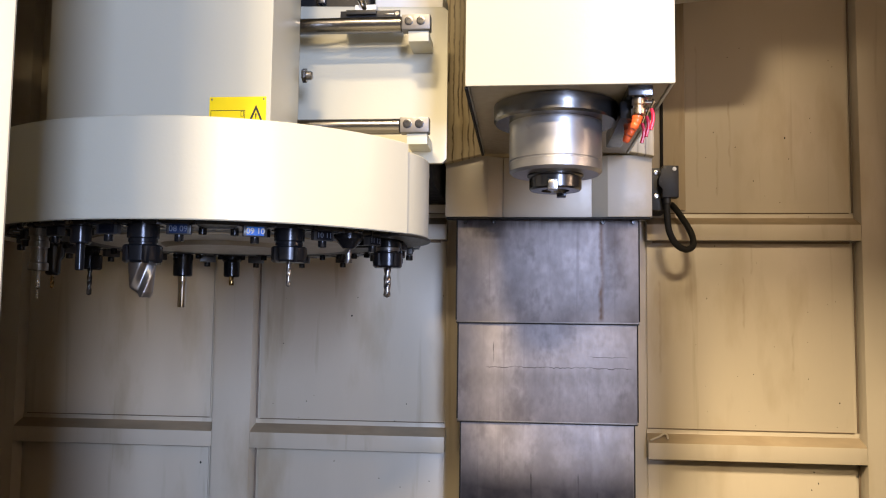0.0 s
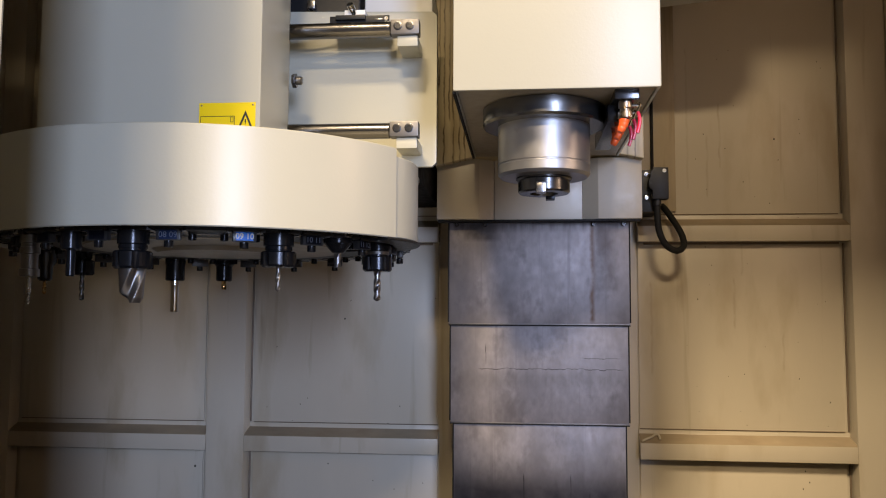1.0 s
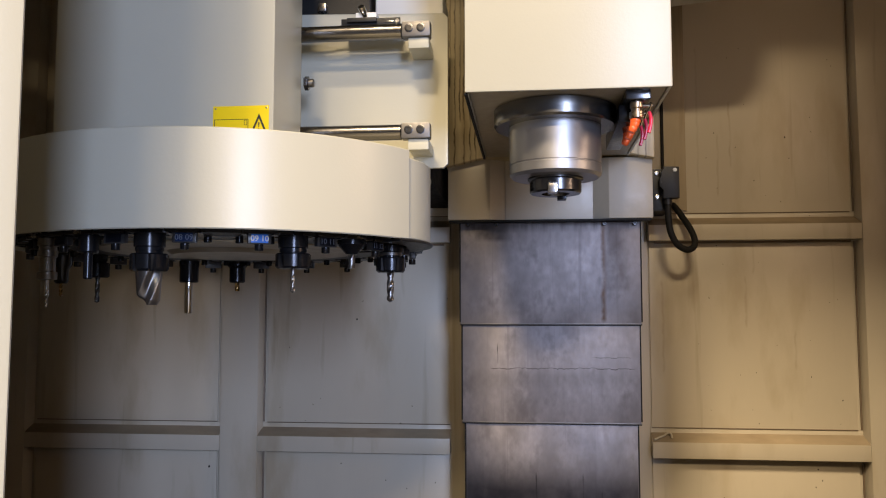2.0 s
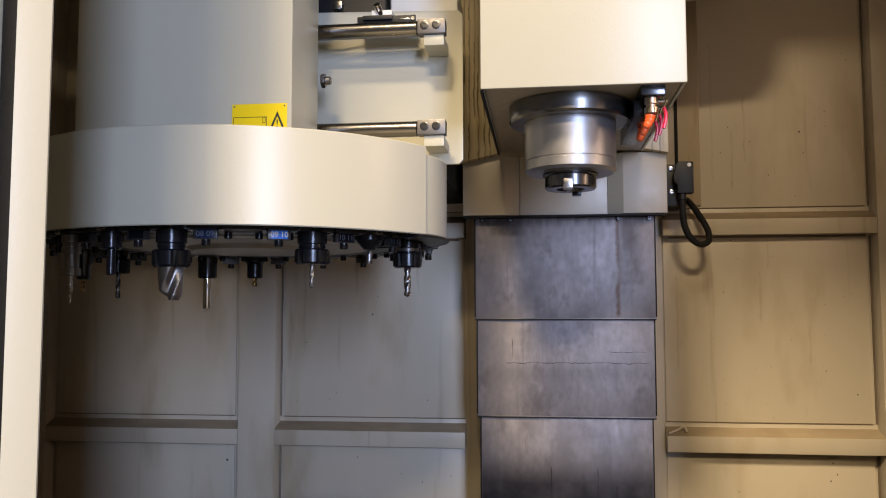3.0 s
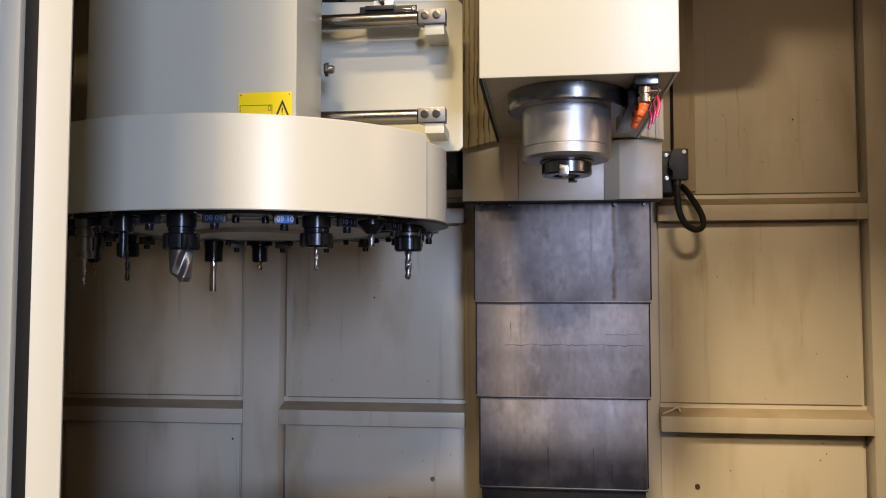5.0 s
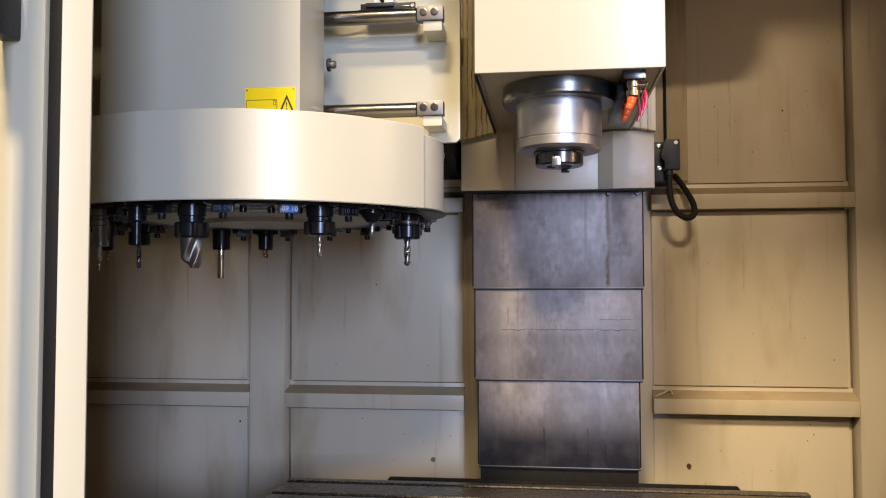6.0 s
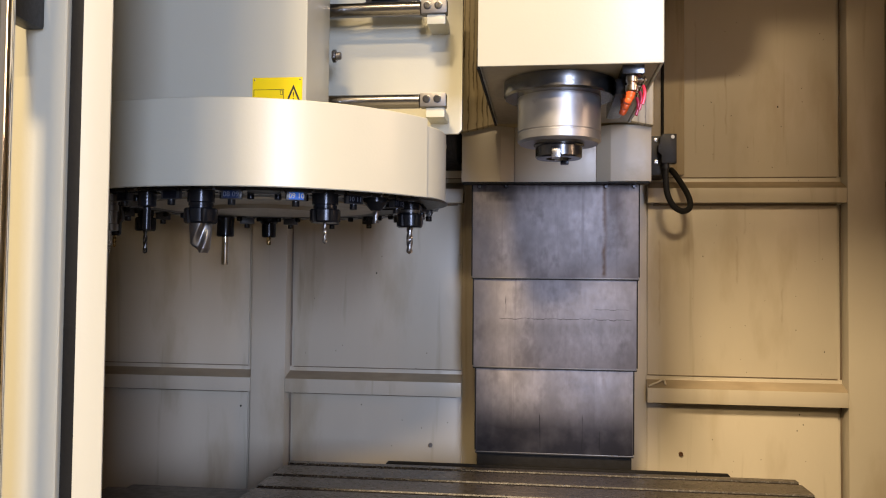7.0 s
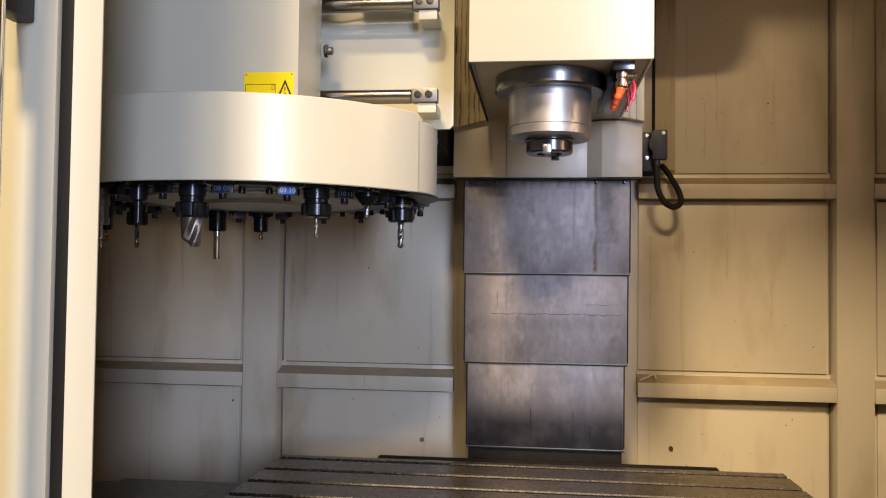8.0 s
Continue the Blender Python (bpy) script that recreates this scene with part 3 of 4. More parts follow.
part("plate", prism([(-0.80, 1.612), (-0.206, 1.612), (-0.198, 1.620), (-0.198, 1.905), (-0.206, 1.913), (-0.80, 1.930)], "y", -0.490, -0.478, 0.0015), PAINT, carriage)
for z in (1.856, 1.667):
    part("guide_rod", rod((-0.76, -0.556, z), (-0.276, -0.556, z), 0.0145, 28), ROD, carriage, "bright ground steel rod")
    part("rod_end", box(-0.2755, -0.223, -0.569, -0.543, z - 0.0135, z + 0.0145, 0.002), ENDSTEEL, carriage)
    part("bracket", box(-0.264, -0.226, -0.562, -0.491, z - 0.034, z - 0.0140, 0.002), PAINT, carriage)
    for x in (-0.262, -0.240):
        part("screw", screw((x, -0.5688, z + 0.002), (0, -1, 0), 0.0080, 0.0016), DARKSTEEL, carriage)
        part("screw_socket", rod((x, -0.5689, z + 0.002), (x, -0.5693, z + 0.002), 0.0039, 6), RUBBER, carriage)

part("slider", box(-0.80, -0.47, -0.6145, -0.5385, 1.60, 1.95, 0.004), SKIRT, gear)
solid("support_beam", box(-0.75, -0.243, -0.479, 0.03, 1.603, 1.690, 0.003), DARK, "black beam carrying the magazine plate", "beam")

# lettered pocket signs, grippers and tools
def polar(k, r):
    a = radians((k - 13) * 18.0 + 0.2)
    return MX + r * math.cos(a), MY + r * math.sin(a), math.degrees(a)


for k in range(1, 21):
    x, y, a = polar(k, 0.29)
    m = pose(x, y, 0, 0, 0, a)
    g = part("gripper", turned(join(prism([(0.002, -0.034), (0.045, -0.036), (0.050, -0.027), (0.030, -0.0245), (0.004, -0.020)], "z", ZB - 0.0045, ZB + 0.012, 0.001),
                                    prism([(0.002, 0.034), (0.045, 0.036), (0.050, 0.027), (0.030, 0.0245), (0.004, 0.020)], "z", ZB - 0.0045, ZB + 0.012, 0.001),
                                    box(-0.02, 0.004, -0.036, 0.036, ZB - 0.0045, ZB + 0.012, 0.002)), m), BLACKOX, mag)
    part("bolt", turned(screw((-0.008, 0.022, ZB - 0.0047), (0, 0, -1), 0.0058, 0.008), m), BLACKOX, g)
    part("bolt", turned(screw((-0.008, -0.022, ZB - 0.0047), (0, 0, -1), 0.0058, 0.008), m), BLACKOX, g)
    x, y, a = polar(k + 0.5, 0.322)
    m = pose(x, y, ZB - 0.009, 0, 0, a)
    h = part("sign_holder", turned(box(-0.006, 0.004, -0.0165, 0.0165, -0.0075, 0.009, 0.0015), m), SIGNBODY, mag, "clear grey plastic sign holder")
    # plate 9 is lit; the others carry the cover's shade in their colour
    part("sign_plate", turned(box(0.0042, 0.0052, -0.012, 0.012, -0.006, 0.006, 0.0004), m), BLUE if k == 9 else HALFSHADEBLUE if k == 8 else SHADEBLUE, h, "blue number plate" if k == 9 else "blue number plate with shade painted in")
    if 8 <= k <= 11:
        part("numbers", text_bm("%02d %02d" % (k, k + 1), 0.0112, m @ pose(0.0055, 0, -0.0002, 90, 0, 90), 0.0002, 0.00025 if k == 9 else 0.0), WHITE if k == 9 else SHADEPRINT, h, "white pocket numbers" if k == 9 else "pocket numbers with shade painted in", False)
    else:
        part("numbers", turned(join(box(0.0053, 0.0057, -0.009, -0.002, -0.001, 0.001, 0), box(0.0053, 0.0057, 0.002, 0.009, -0.001, 0.001, 0)), m), SHADEBLUE, h, "", False)
    part("bolt", turned(screw((-0.001, 0.0, -0.008), (0, 0, -1), 0.0062, 0.009), m), BLACKOX, mag)


# ---- tools in the pockets ----
def tool(k, label, body, shank, tip=None, tip_mat=None):
    """A tool holder hanging in pocket k; body: turned profile, shank: more turned profiles with materials."""
    x, y, _ = polar(k, MR)
    ob = thing("tool_holder", (x, y, ZB + 0.004), label, "tool holder", "tools in the magazine")
    part("taper_flange", lathe(x, y, [(0.010, ZB + 0.006), (0.0225, ZB + 0.006), (0.0235, ZB + 0.004), (0.0235, ZB - 0.001), (0.021, ZB - 0.003)], 32), STEEL if body[0] else BLACKOX, ob, "flange")
    part("body", lathe(x, y, body[1], 32), body[2], ob)
    for nm, prof, mt in shank:
        part(nm, lathe(x, y, prof, 32), mt, ob)
    if tip:
        part("cutter", tip(x, y), tip_mat, ob)
    return ob


def nut(x, y, r, z0, z1, slots=6):
    """Collet nut with spanner slots round its rim."""
    bm = lathe(x, y, [(r * 0.6, z1), (r - 0.002, z1), (r, z1 - 0.002), (r, z0 + 0.003), (r - 0.003, z0), (r * 0.35, z0)], 48)
    for v in bm.verts:
        a = math.atan2(v.co.y - y, v.co.x - x)
        rr = math.hypot(v.co.x - x, v.co.y - y)
        if rr > r * 0.8 and (a * slots / (2 * math.pi)) % 1 < 0.21 and v.co.z < z1 - 0.004:
            v.co.x, v.co.y = x + (v.co.x - x) * 0.82, y + (v.co.y - y) * 0.82
    return bm


def chuck(k, label, rb, zb, rn, z1, z0, tip, tip_mat, ring_mat=None):
    x, y, _ = polar(k, MR)
    ob = tool(k, label, (False, [(0.012, ZB), (rb, ZB), (rb, zb), (rb * 0.85, zb - 0.002), (rb * 0.85, z1)], BLACKOX), [("collar", [(rb * 0.7, zb), (rb * 0.9, zb - 0.001), (rb * 0.92, zb - 0.006), (rb * 0.7, zb - 0.007)], ring_mat or BLACKOX)])
    part("collet_nut", nut(x, y, rn, z0, z1), BLACKOX, ob, "black slotted collet nut")
    part("cutter", tip(x, y), tip_mat, ob)
    return ob


chuck(8, "black collet chuck holding a large bright tapered drill", 0.0213, 1.4285, 0.0262, 1.4185, 1.394, step_drill, CUTTER)
chuck(10, "black collet chuck holding a slim twist drill", 0.0215, 1.430, 0.0252, 1.422, 1.3998, lambda x, y: fluted(x, y, 0.0036, 1.365, 1.402, 1.0, 2, 48, 0.003, 0.65), CUTTER)
chuck(12, "black collet chuck with a thick twist drill", 0.0208, 1.4352, 0.0235, 1.4262, 1.402, lambda x, y: fluted(x, y, 0.0058, 1.3545, 1.404, 0.95, 2, 56, 0.003, 0.65), CUTTER, CUTTER)
chuck(2, "black collet chuck with a dark end mill", 0.017, 1.438, 0.0216, 1.434, 1.4055, lambda x, y: fluted(x, y, 0.0046, 1.357, 1.407, 1.0, 2, 40, 0.002), DARKSTEEL)
tool(11, "black tapered holder with a short end mill", (True, [(0.012, ZB), (0.0218, ZB), (0.0218, 1.440), (0.0085, 1.4255), (0.004, 1.4255)], BLACKOX), [], lambda x, y: fluted(x, y, 0.0058, 1.404, 1.427, 0.35, 2, 30, 0, 0.6), CUTTER)
tool(7, "slim black holder with a stepped steel shank", (True, [(0.012, ZB), (0.0142, ZB), (0.0142, 1.424), (0.012, 1.4215), (0.006, 1.4215)], BLACKOX), [("shank", [(0.0062, 1.423), (0.0062, 1.386), (0.005, 1.3845), (0, 1.3845)], BLACKOX)])
tool(6, "bright steel holder with a thin probe stylus", (True, [(0.012, ZB), (0.0145, ZB), (0.0145, 1.436), (0.0125, 1.435), (0.0125, 1.430), (0.0140, 1.429), (0.0140, 1.420), (0.0115, 1.419), (0.0115, 1.397)], CUTTER), [("clamp", [(0.006, 1.4), (0.0140, 1.397), (0.0140, 1.3865), (0.006, 1.385)], CUTTER), ("stylus", [(0.0032, 1.387), (0.0032, 1.361), (0.0015, 1.359), (0.0018, 1.357), (0.0018, 1.346), (0, 1.345)], STEEL)])
tool(20, "black holder with a plain bright round bar", (True, [(0.012, ZB), (0.0205, ZB), (0.0205, 1.437), (0.0195, 1.434), (0.0195, 1.4035), (0.017, 1.4015), (0.006, 1.4015)], BLACKOX), [("bar", [(0.0083, 1.403), (0.0083, 1.338), (0.0077, 1.337), (0, 1.337)], CHROME)])
tool(19, "black holder with a short gold-coated tap", (True, [(0.012, ZB), (0.0205, ZB), (0.0205, 1.438), (0.017, 1.434), (0.0165, 1.405), (0.014, 1.4025), (0.004, 1.4025)], BLACKOX), [], lambda x, y: fluted(x, y, 0.0052, 1.385, 1.404, 0.3, 3, 16), GOLD)
tool(3, "dark angled holder with a small gold drill", (True, [(0.012, ZB), (0.0185, ZB), (0.0185, 1.425), (0.013, 1.416), (0.0125, 1.394), (0.009, 1.3905), (0.004, 1.3905)], BLACKOX), [], lambda x, y: fluted(x, y, 0.0034, 1.3665, 1.392, 1.6, 2, 30, 0.003), GOLD)

# ---- labels and button on the machine ----


def label_plate(name, x0, x1, z0, z1, y, label):
    ob = thing(name, ((x0 + x1) / 2, y, z0), label, "label")
    part("plate", flat(x0, x1, z0, z1, y, 0.001), YELLOW, ob, smooth=False)
    for x in (x0 + 0.004, x1 - 0.004):
        for z in (z0 + 0.004, z1 - 0.004):
            part("rivet", screw((x, y - 0.001, z), (0, -1, 0), 0.0016, 0.0008, False), BRASS, ob)
    return ob


def frame_bm(x0, x1, z0, z1, y, w):
    return join(flat(x0, x1, z0, z0 + w, y, 0.0004), flat(x0, x1, z1 - w, z1, y, 0.0004), flat(x0, x0 + w, z0 + w, z1 - w, y, 0.0004), flat(x1 - w, x1, z0 + w, z1 - w, y, 0.0004))


warn = label_plate("warning_label", -0.549, -0.457, 1.600, 1.6675, -0.7682, "yellow warning label with a black danger triangle")
yl = -0.7693
part("text_frame", frame_bm(-0.5465, -0.4905, 1.606, 1.646, yl, 0.0008), INK, warn, smooth=False)
for i in range(2):
    part("text_line", flat(-0.542, -0.500 + 0.004 * (i % 2), 1.611 + i * 0.0055, 1.6125 + i * 0.0055, yl, 0.0003), INK, warn, smooth=False)
part("small_mark", frame_bm(-0.4975, -0.4925, 1.636, 1.6445, yl, 0.0007), INK, warn, smooth=False)
tri = bmesh.new()
outer = [(-0.4872, 1.6215), (-0.4588, 1.6215), (-0.473, 1.6545)]
inner = [(-0.4822, 1.6248), (-0.4638, 1.6248), (-0.473, 1.6466)]
vo = [tri.verts.new((x, yl - 0.0003, z)) for x, z in outer]
vi = [tri.verts.new((x, yl - 0.0003, z)) for x, z in inner]
for i in range(3):
    tri.faces.new((vo[i], vo[(i + 1) % 3], vi[(i + 1) % 3], vi[i]))
part("danger_triangle", tri, INK, warn, smooth=False)
part("danger_mark", text_bm("!", 0.019, facing(-0.473, yl - 0.0003, 1.6335)), INK, warn, smooth=False)

notice = label_plate("notice_label", -0.036, 0.067, 1.833, 1.914, -0.7452, "bright yellow notice plate with small print on the spindle head")
yn = -0.7463
part("diagram", turned(lathe(0, 0, [(0.0042, 0.0003), (0.0055, 0.0003), (0.0055, 0.0), (0.0042, 0.0)], 24), pose(0.0535, yn, 1.8785, 90)), INK, notice)
part("mark", flat(0.026, 0.031, 1.875, 1.884, yn, 0.0003), RED, notice, smooth=False)
for z, x0, x1 in ((1.8955, 0.030, 0.058), (1.8925, 0.030, 0.058), (1.8895, 0.036, 0.050), (1.868, 0.048, 0.060), (1.859, 0.036, 0.064), (1.856, 0.044, 0.064), (1.8625, 0.006, 0.024)):
    part("text_line", flat(x0, x1, z, z + 0.0011, yn, 0.0003), ORANGE if z > 1.889 else INK, notice, smooth=False)
upper = label_plate("caution_label", -0.0445, 0.0755, 1.9155, 2.02, -0.7452, "yellow caution plate with a thin black outline")
part("outline", frame_bm(-0.0425, 0.0735, 1.918, 2.017, yn, 0.0008), INK, upper, smooth=False)

panel = thing("push_button_panel", (0.137, -0.7452, 1.864), "black push button plate with one white button", "switch")
part("plate", box(0.098, 0.1755, -0.749, -0.7448, 1.864, 1.911, 0.0012), PLASTIC, panel)
for x in (0.1025, 0.171):
    for z in (1.8685, 1.9065):
        part("screw", screw((x, -0.749, z), (0, -1, 0), 0.0032, 0.002), STEEL, panel)
part("bezel", turned(lathe(0, 0, [(0.009, 0.010), (0.0135, 0.009), (0.015, 0.0), (0.009, 0.0)], 32), pose(0.156, -0.749, 1.8895, 90)), PLASTIC, panel)
part("button", turned(lathe(0, 0, [(0, 0.0165), (0.009, 0.0165), (0.0112, 0.014), (0.0112, 0.006), (0, 0.006)], 32), pose(0.156, -0.749, 1.8895, 90)), WHITE, panel, "white button")
ip = -0.7494
part("symbol", join(frame_bm(0.1135, 0.1245, 1.8905, 1.8985, ip, 0.0009), flat(0.1095, 0.1285, 1.8935, 1.8945, ip - 0.0005, 0.0003), flat(0.1145, 0.1235, 1.8845, 1.8885, ip, 0.0004), flat(0.118, 0.120, 1.879, 1.8835, ip, 0.0004), prism([(0.1160, 1.8795), (0.1220, 1.8795), (0.119, 1.8755)], "y", ip - 0.0004, ip)), WHITE, panel, "white tool release symbol", False)

# ---- coolant taps under the head ----
manifold = thing("coolant_manifold", (0.127, -0.6, 1.66), "black coolant manifold with three red-handled taps", "manifold")
part("block", box(0.1085, 0.1465, -0.722, -0.46, 1.674, 1.6915, 0.0015), DARKSTEEL, manifold, "dark grey steel block")
part("rail", box(0.100, 0.1275, -0.69, -0.46, 1.645, 1.6735, 0.002), BLACKOX, manifold)
for i, y in enumerate((-0.705, -0.655, -0.605)):
    t = part("tap", lathe(0.126, y, [(0.009, 1.6738), (0.0105, 1.672), (0.0105, 1.663), (0.0085, 1.661), (0.0085, 1.657), (0.0115, 1.656), (0.0115, 1.647), (0.009, 1.645), (0.007, 1.643)], 24), BRASS, manifold, "nickel-plated brass tap")
    part("stem", rod((0.134, y, 1.667), (0.152, y, 1.667), 0.0032, 12), CHROME, t)
    part("lever", sweep(curve_points([(0.148, y, 1.671), (0.1495, y - 0.002, 1.668), (0.1455, y - 0.003, 1.657), (0.146, y - 0.003, 1.648)], 6), 0.0022, 8), CHROME, t)
    part("grip", sweep(curve_points([(0.1455, y - 0.003, 1.656), (0.1480, y - 0.004, 1.645), (0.1472, y - 0.004, 1.634), (0.1440, y - 0.004, 1.622)], 6), 0.0030, 10), RED, t, "red plastic grip")
    x, z = 0.124, 1.646
    for j in range(3):
        part("hose_bead", turned(lathe(0, 0, [(0.005, 0.006), (0.0085 - 0.001 * j, 0.004), (0.0087 - 0.001 * j, 0.0), (0.0072 - 0.001 * j, -0.004), (0.0045, -0.005)], 20), pose(x, y, z - 0.004, 0, 12 + 8 * j, 0)), ORANGE, t, "orange plastic hose bead")
        x -= 0.0015 + 0.0014 * j
        z -= 0.0065

# ---- limit switch beside the slide ----
limit = thing("limit_switch", (0.27, -0.1, 1.60), "black plastic limit switch with a looped black cable", "switch")
part("base_plate", box(0.2335, 0.279, -0.090, 0.0196, 1.574, 1.672, 0.002), PLASTIC, limit)
part("body", prism([(0.2605, 1.600), (0.2965, 1.600), (0.2965, 1.6725), (0.262, 1.6735), (0.262, 1.669), (0.2565, 1.664), (0.2565, 1.652), (0.252, 1.644), (0.252, 1.628), (0.2605, 1.620)], "y", -0.118, -0.0905, 0.0015), PLASTIC, limit)
part("indicator", turned(lathe(0, 0, [(0, 0.0015), (0.004, 0.0015), (0.0048, 0), (0, 0)], 20), pose(0.287, -0.118, 1.665, 90)), WHITE, limit, "white indicator lens")
for z in (1.6615, 1.6065):
    part("screw", screw((0.2505, -0.0905, z), (0, -1, 0), 0.0058, 0.003), STEEL, limit, "bright socket screw")
part("hole", turned(lathe(0, 0, [(0, 0.0004), (0.002, 0.0004), (0.002, 0), (0, 0)], 12), pose(0.2565, -0.118, 1.6365, 90)), INK, limit)
part("gland", lathe(0.272, -0.103, [(0.006, 1.601), (0.0095, 1.600), (0.0095, 1.587), (0.0075, 1.585), (0.006, 1.583)], 16), PLASTIC, limit)
loop = curve_points([(0.272, -0.103, 1.590), (0.2725, -0.103, 1.560), (0.277, -0.100, 1.525), (0.293, -0.092, 1.496), (0.317, -0.082, 1.484), (0.335, -0.070, 1.493), (0.338, -0.058, 1.513), (0.331, -0.044, 1.538), (0.319, -0.026, 1.565), (0.308, -0.008, 1.588), (0.303, 0.012, 1.60)], 8)
part("cable", sweep(loop, 0.0075, 14), RUBBER, limit, "thick black cable")
# thin rod drawn in place of the dark gap line on the wall
dark_gap_line = solid("dark_gap_line", rod((0.281, 0.0165, 1.60), (0.281, 0.0165, 2.7), 0.004, 12), DARK, "thin dark rod for the gap line up the wall", "cable")

# ---- sensor, nut and hoses on the carriage plate ----
sensor = thing("proximity_sensor", (-0.34, -0.50, 1.872), "black sensor bracket with a chrome proximity sensor", "sensor")
part("rail", box(-0.392, -0.281, -0.545, -0.4885, 1.872, 1.876, 0.001), PLASTIC, sensor)
part("rail_face", box(-0.393, -0.281, -0.549, -0.5455, 1.8705, 1.8865, 0.001), PLASTIC, sensor)
part("block", box(-0.366, -0.326, -0.548, -0.505, 1.8768, 1.8985, 0.002), WHITE, sensor, "cream plastic block")
part("clamp", box(-0.381, -0.325, -0.556, -0.5495, 1.8775, 1.886, 0.001), PLASTIC, sensor)
part("slot", box(-0.310, -0.293, -0.5505, -0.5495, 1.8775, 1.8795, 0.0003), STEEL, sensor)
part("barrel", rod((-0.344, -0.53, 1.882), (-0.3535, -0.56, 1.905), 0.0065, 20), CHROME, sensor, "chrome threaded sensor")
part("screw", screw((-0.2865, -0.549, 1.879), (0, -1, 0), 0.004, 0.003), STEEL, sensor)
part("cable", sweep(curve_points([(-0.39, -0.54, 1.876), (-0.41, -0.54, 1.872), (-0.435, -0.535, 1.866), (-0.47, -0.53, 1.864)], 6), 0.0028, 8), RUBBER, sensor, "thin black cable")
stud = thing("stop_bolt", (-0.45, -0.58, 1.757), "steel stop bolt with a hexagon nut", "bolt")
part("nut", turned(lathe(0, 0, [(0.008, 0.0), (0.0132, 0.001), (0.0132, 0.008), (0.008, 0.009)], 6), pose(-0.4515, -0.585, 1.755, 0, 90, 0)), DARKSTEEL, stud)
part("stud", rod((-0.4495, -0.585, 1.755), (-0.433, -0.585, 1.755), 0.0078, 20, 0.002), CUTTER, stud)
hose = solid("corrugated_hose", sweep(curve_points([(-0.50, -0.40, 1.985), (-0.45, -0.40, 1.962), (-0.42, -0.40, 1.950), (-0.40, -0.40, 1.94), (-0.38, -0.395, 1.90)], 14), 0.010, 14, 0.22), RUBBER, "black corrugated cable hose behind the mounting plate", "hose")
valve = thing("air_valve", (-0.47, -0.44, 1.94), "dark pneumatic valve block with a bright fitting", "valve")
part("body", box(-0.62, -0.36, -0.44, -0.38, 1.688, 1.99, 0.004), PLASTIC, valve)
part("fitting", box(-0.462, -0.446, -0.456, -0.4405, 1.94, 1.957, 0.002), STEEL, valve)
solid("white_cover_box", box(-0.352, -0.215, -0.42, -0.30, 1.688, 1.985, 0.003), WHITE, "white sheet metal cover behind the mounting plate", "machine cover")

# ---- arm at the right of the head ----
arm = thing("side_arm", (0.30, -0.5, 1.93), "cream sheet steel arm reaching out from the spindle head", "machine arm")
part("beam", prism([(0.1765, 2.003), (0.470, 2.032), (0.518, 2.088), (0.518, 2.25), (0.1765, 2.22)], "y", -0.35, -0.21, 0.004), PAINT, arm)

# ---- table, way covers and scraper ----
table = thing("machine_table", (-0.045, -0.55, 0.80), "grey cast iron machine table with T-slots", "table")
TX0, TX1, TY0, TY1 = -0.612, 0.520, -0.90, -0.296
SLOTS = [-0.332, -0.437, -0.542, -0.647, -0.752, -0.857]
SW = 0.009
profile = [(TY1, 0.80), (TY1, 0.8785), (TY1 - 0.0015, 0.88)]
for y in SLOTS:
    profile += [(y + SW + 0.0026, 0.88), (y + SW, 0.8774), (y + SW, 0.858), (y + SW + 0.006, 0.858), (y + SW + 0.006, 0.846), (y - SW - 0.006, 0.846), (y - SW - 0.006, 0.858), (y - SW, 0.858), (y - SW, 0.878), (y - SW - 0.002, 0.88)]
profile += [(TY0 + 0.0015, 0.88), (TY0, 0.8785), (TY0, 0.80)]
top = part("top", prism(profile, "x", TX0, TX1), TABLE, table, "grey machined top with T-slots", False)
# brighter steel on doorway-facing chamfers paints in the slot-edge highlights
top.data.materials.append(STEEL)
for p in top.data.polygons:
    if p.normal.y < -0.5 and p.normal.z > 0.5:
        p.material_index = 1
part("bed", box(TX0 + 0.12, TX1 - 0.12, TY0 + 0.06, TY1 - 0.06, 0.299, 0.801, 0.01), TABLE, table)
xway = thing("table_way_cover", (-0.9, -0.5, 0.60), "dark stepped steel way cover beside the table", "way cover")
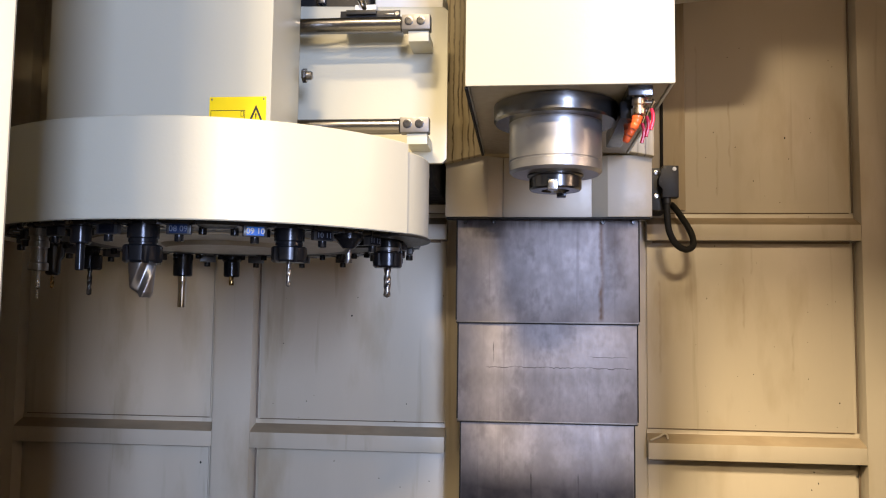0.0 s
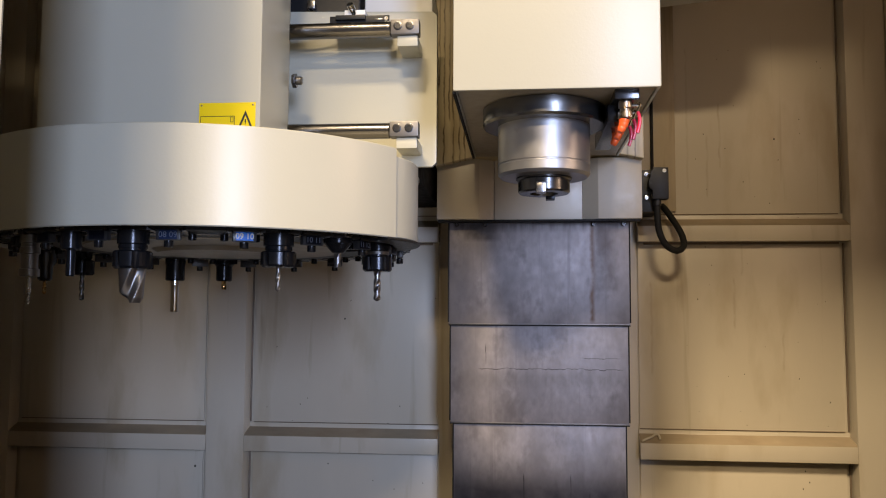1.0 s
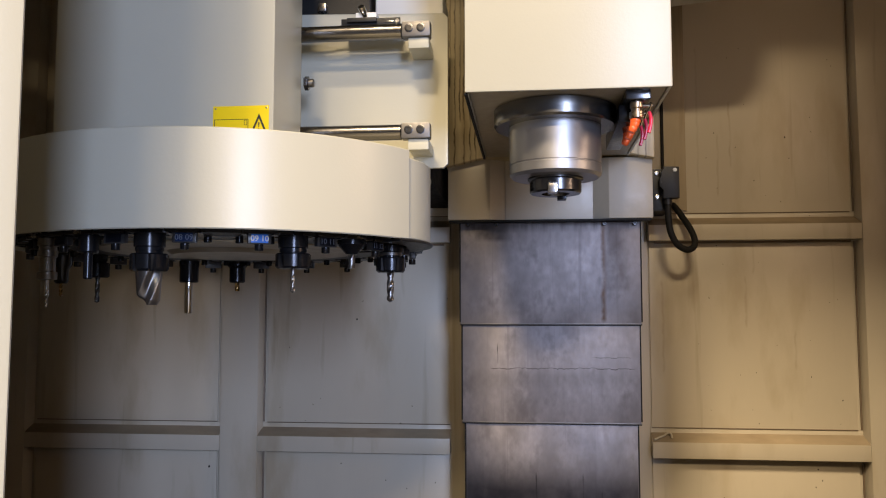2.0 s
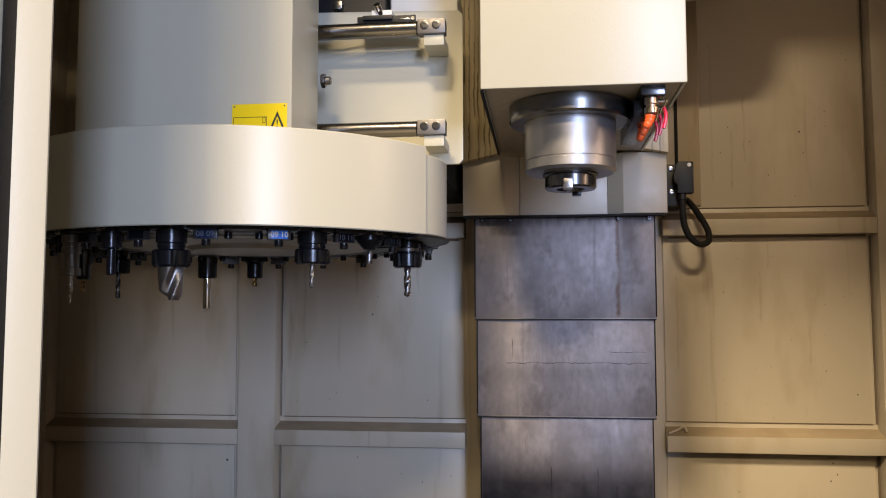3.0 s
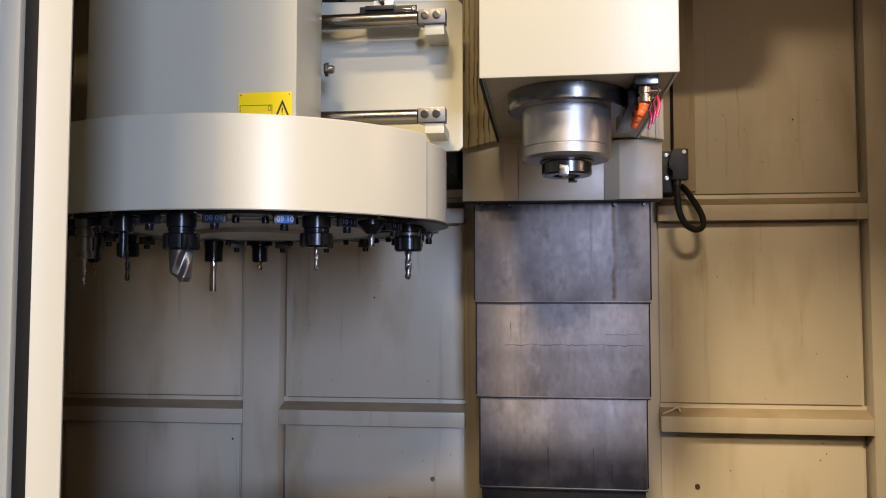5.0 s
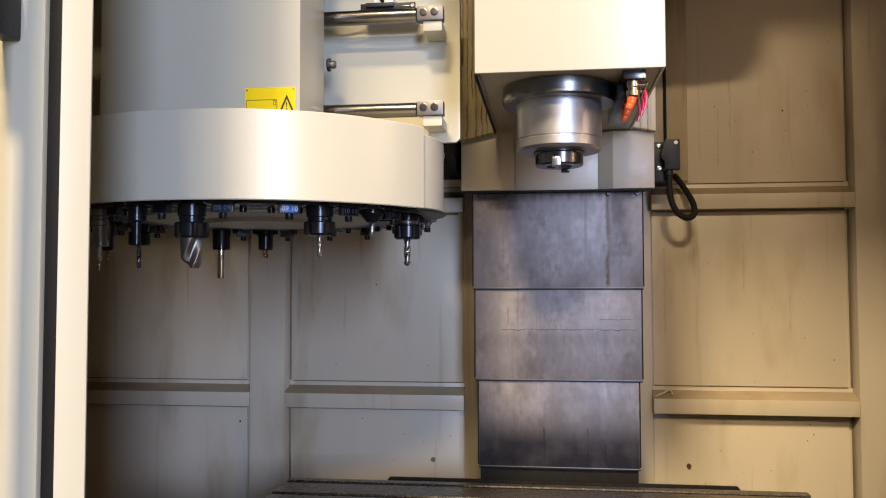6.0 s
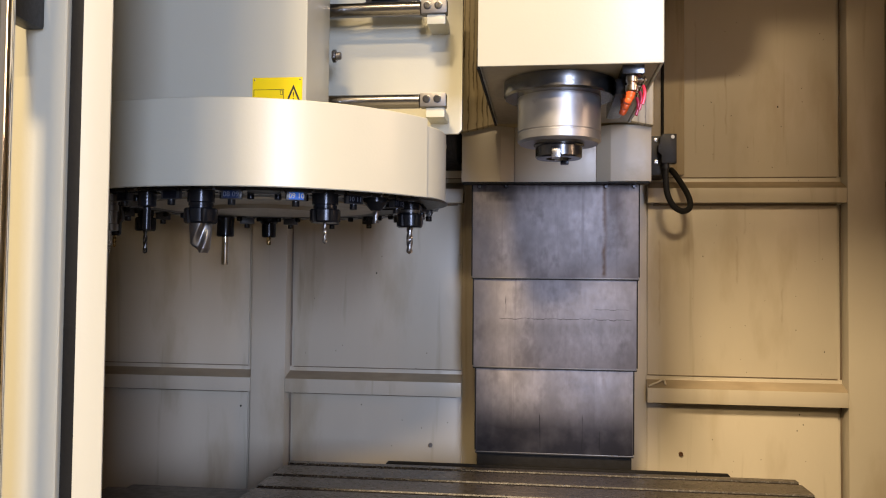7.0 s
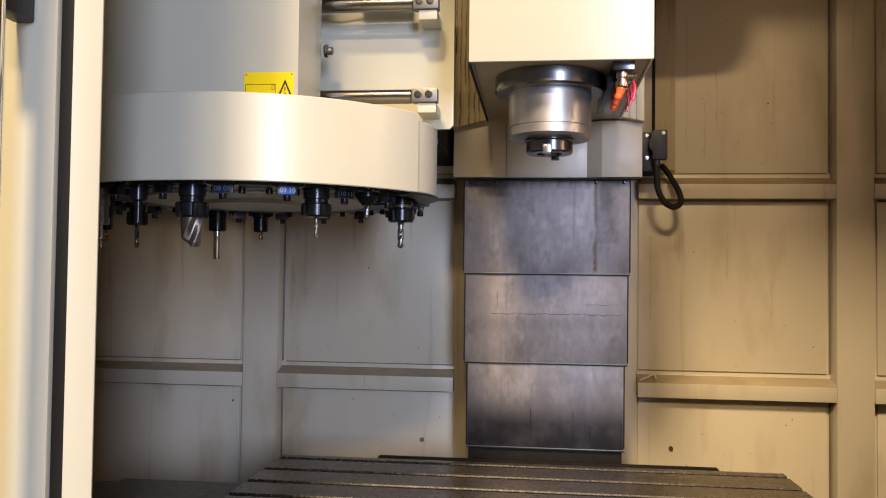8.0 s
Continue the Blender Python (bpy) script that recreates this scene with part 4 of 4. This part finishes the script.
for x0, x1, z in ((-1.30, -0.99, 0.8215), (-1.02, -0.93, 0.829), (-0.96, -0.63, 0.837)):
    part("cover_plate", prism([(x0, 0.299), (x1, 0.299), (x1, z), (x0 + 0.012, z), (x0, z - 0.008)], "y", -0.86 + 0.1 * (z - 0.82), -0.40 - 0.1 * (z - 0.82), 0.002), WAYSTEEL, xway)
solid("scraper_plate", prism([(-0.405, 0.299), (0.405, 0.299), (0.405, 0.859), (0.400, 0.864), (-0.400, 0.864), (-0.405, 0.859)], "y", -0.20, -0.19, 0.001), DARK, "black scraper plate behind the table", "plate")

# a twist of swarf on the ledge
solid("swarf_curl", sweep(curve_points([(0.246, 0.002, 1.038), (0.258, 0.006, 1.043), (0.270, 0.010, 1.047), (0.279, 0.014, 1.052), (0.286, 0.010, 1.051), (0.288, 0.004, 1.042)], 6), 0.0026, 6), WALL, "pale curl of swarf on the wall ledge", "swarf")

# flecks of chips and rust stuck to the back wall
flecks = bmesh.new()
rng = random.Random(5)
spots = [(-0.481, 1.323, 0.0022), (-0.405, 0.925, 0.0014), (-0.352, 0.906, 0.0012), (0.575, 1.765, 0.0022), (0.41, 0.90, 0.0014), (0.62, 0.93, 0.0018), (0.635, 0.945, 0.0016), (-0.86, 0.95, 0.0028), (0.50, 1.66, 0.0014)]
for _ in range(90):
    spots.append((rng.choice((-1, 1)) * rng.uniform(0.25, 0.70), rng.uniform(0.6, 2.0), rng.uniform(0.0006, 0.0015)))
for x, z, r in spots:
    n = rng.randint(5, 7)
    ring = [flecks.verts.new((x + r * rng.uniform(0.6, 1.2) * math.cos(2 * math.pi * i / n), 0.0280, z + r * rng.uniform(0.7, 1.8) * math.sin(2 * math.pi * i / n))) for i in range(n)]
    tip = flecks.verts.new((x, 0.0272, z))
    for i in range(n):
        flecks.faces.new((ring[i], ring[(i + 1) % n], tip))
bmesh.ops.recalc_face_normals(flecks, faces=flecks.faces[:])
solid("chip_flecks", flecks, DARK, "tiny dark chips and rust flecks stuck to the wall", "chips", "stuff")
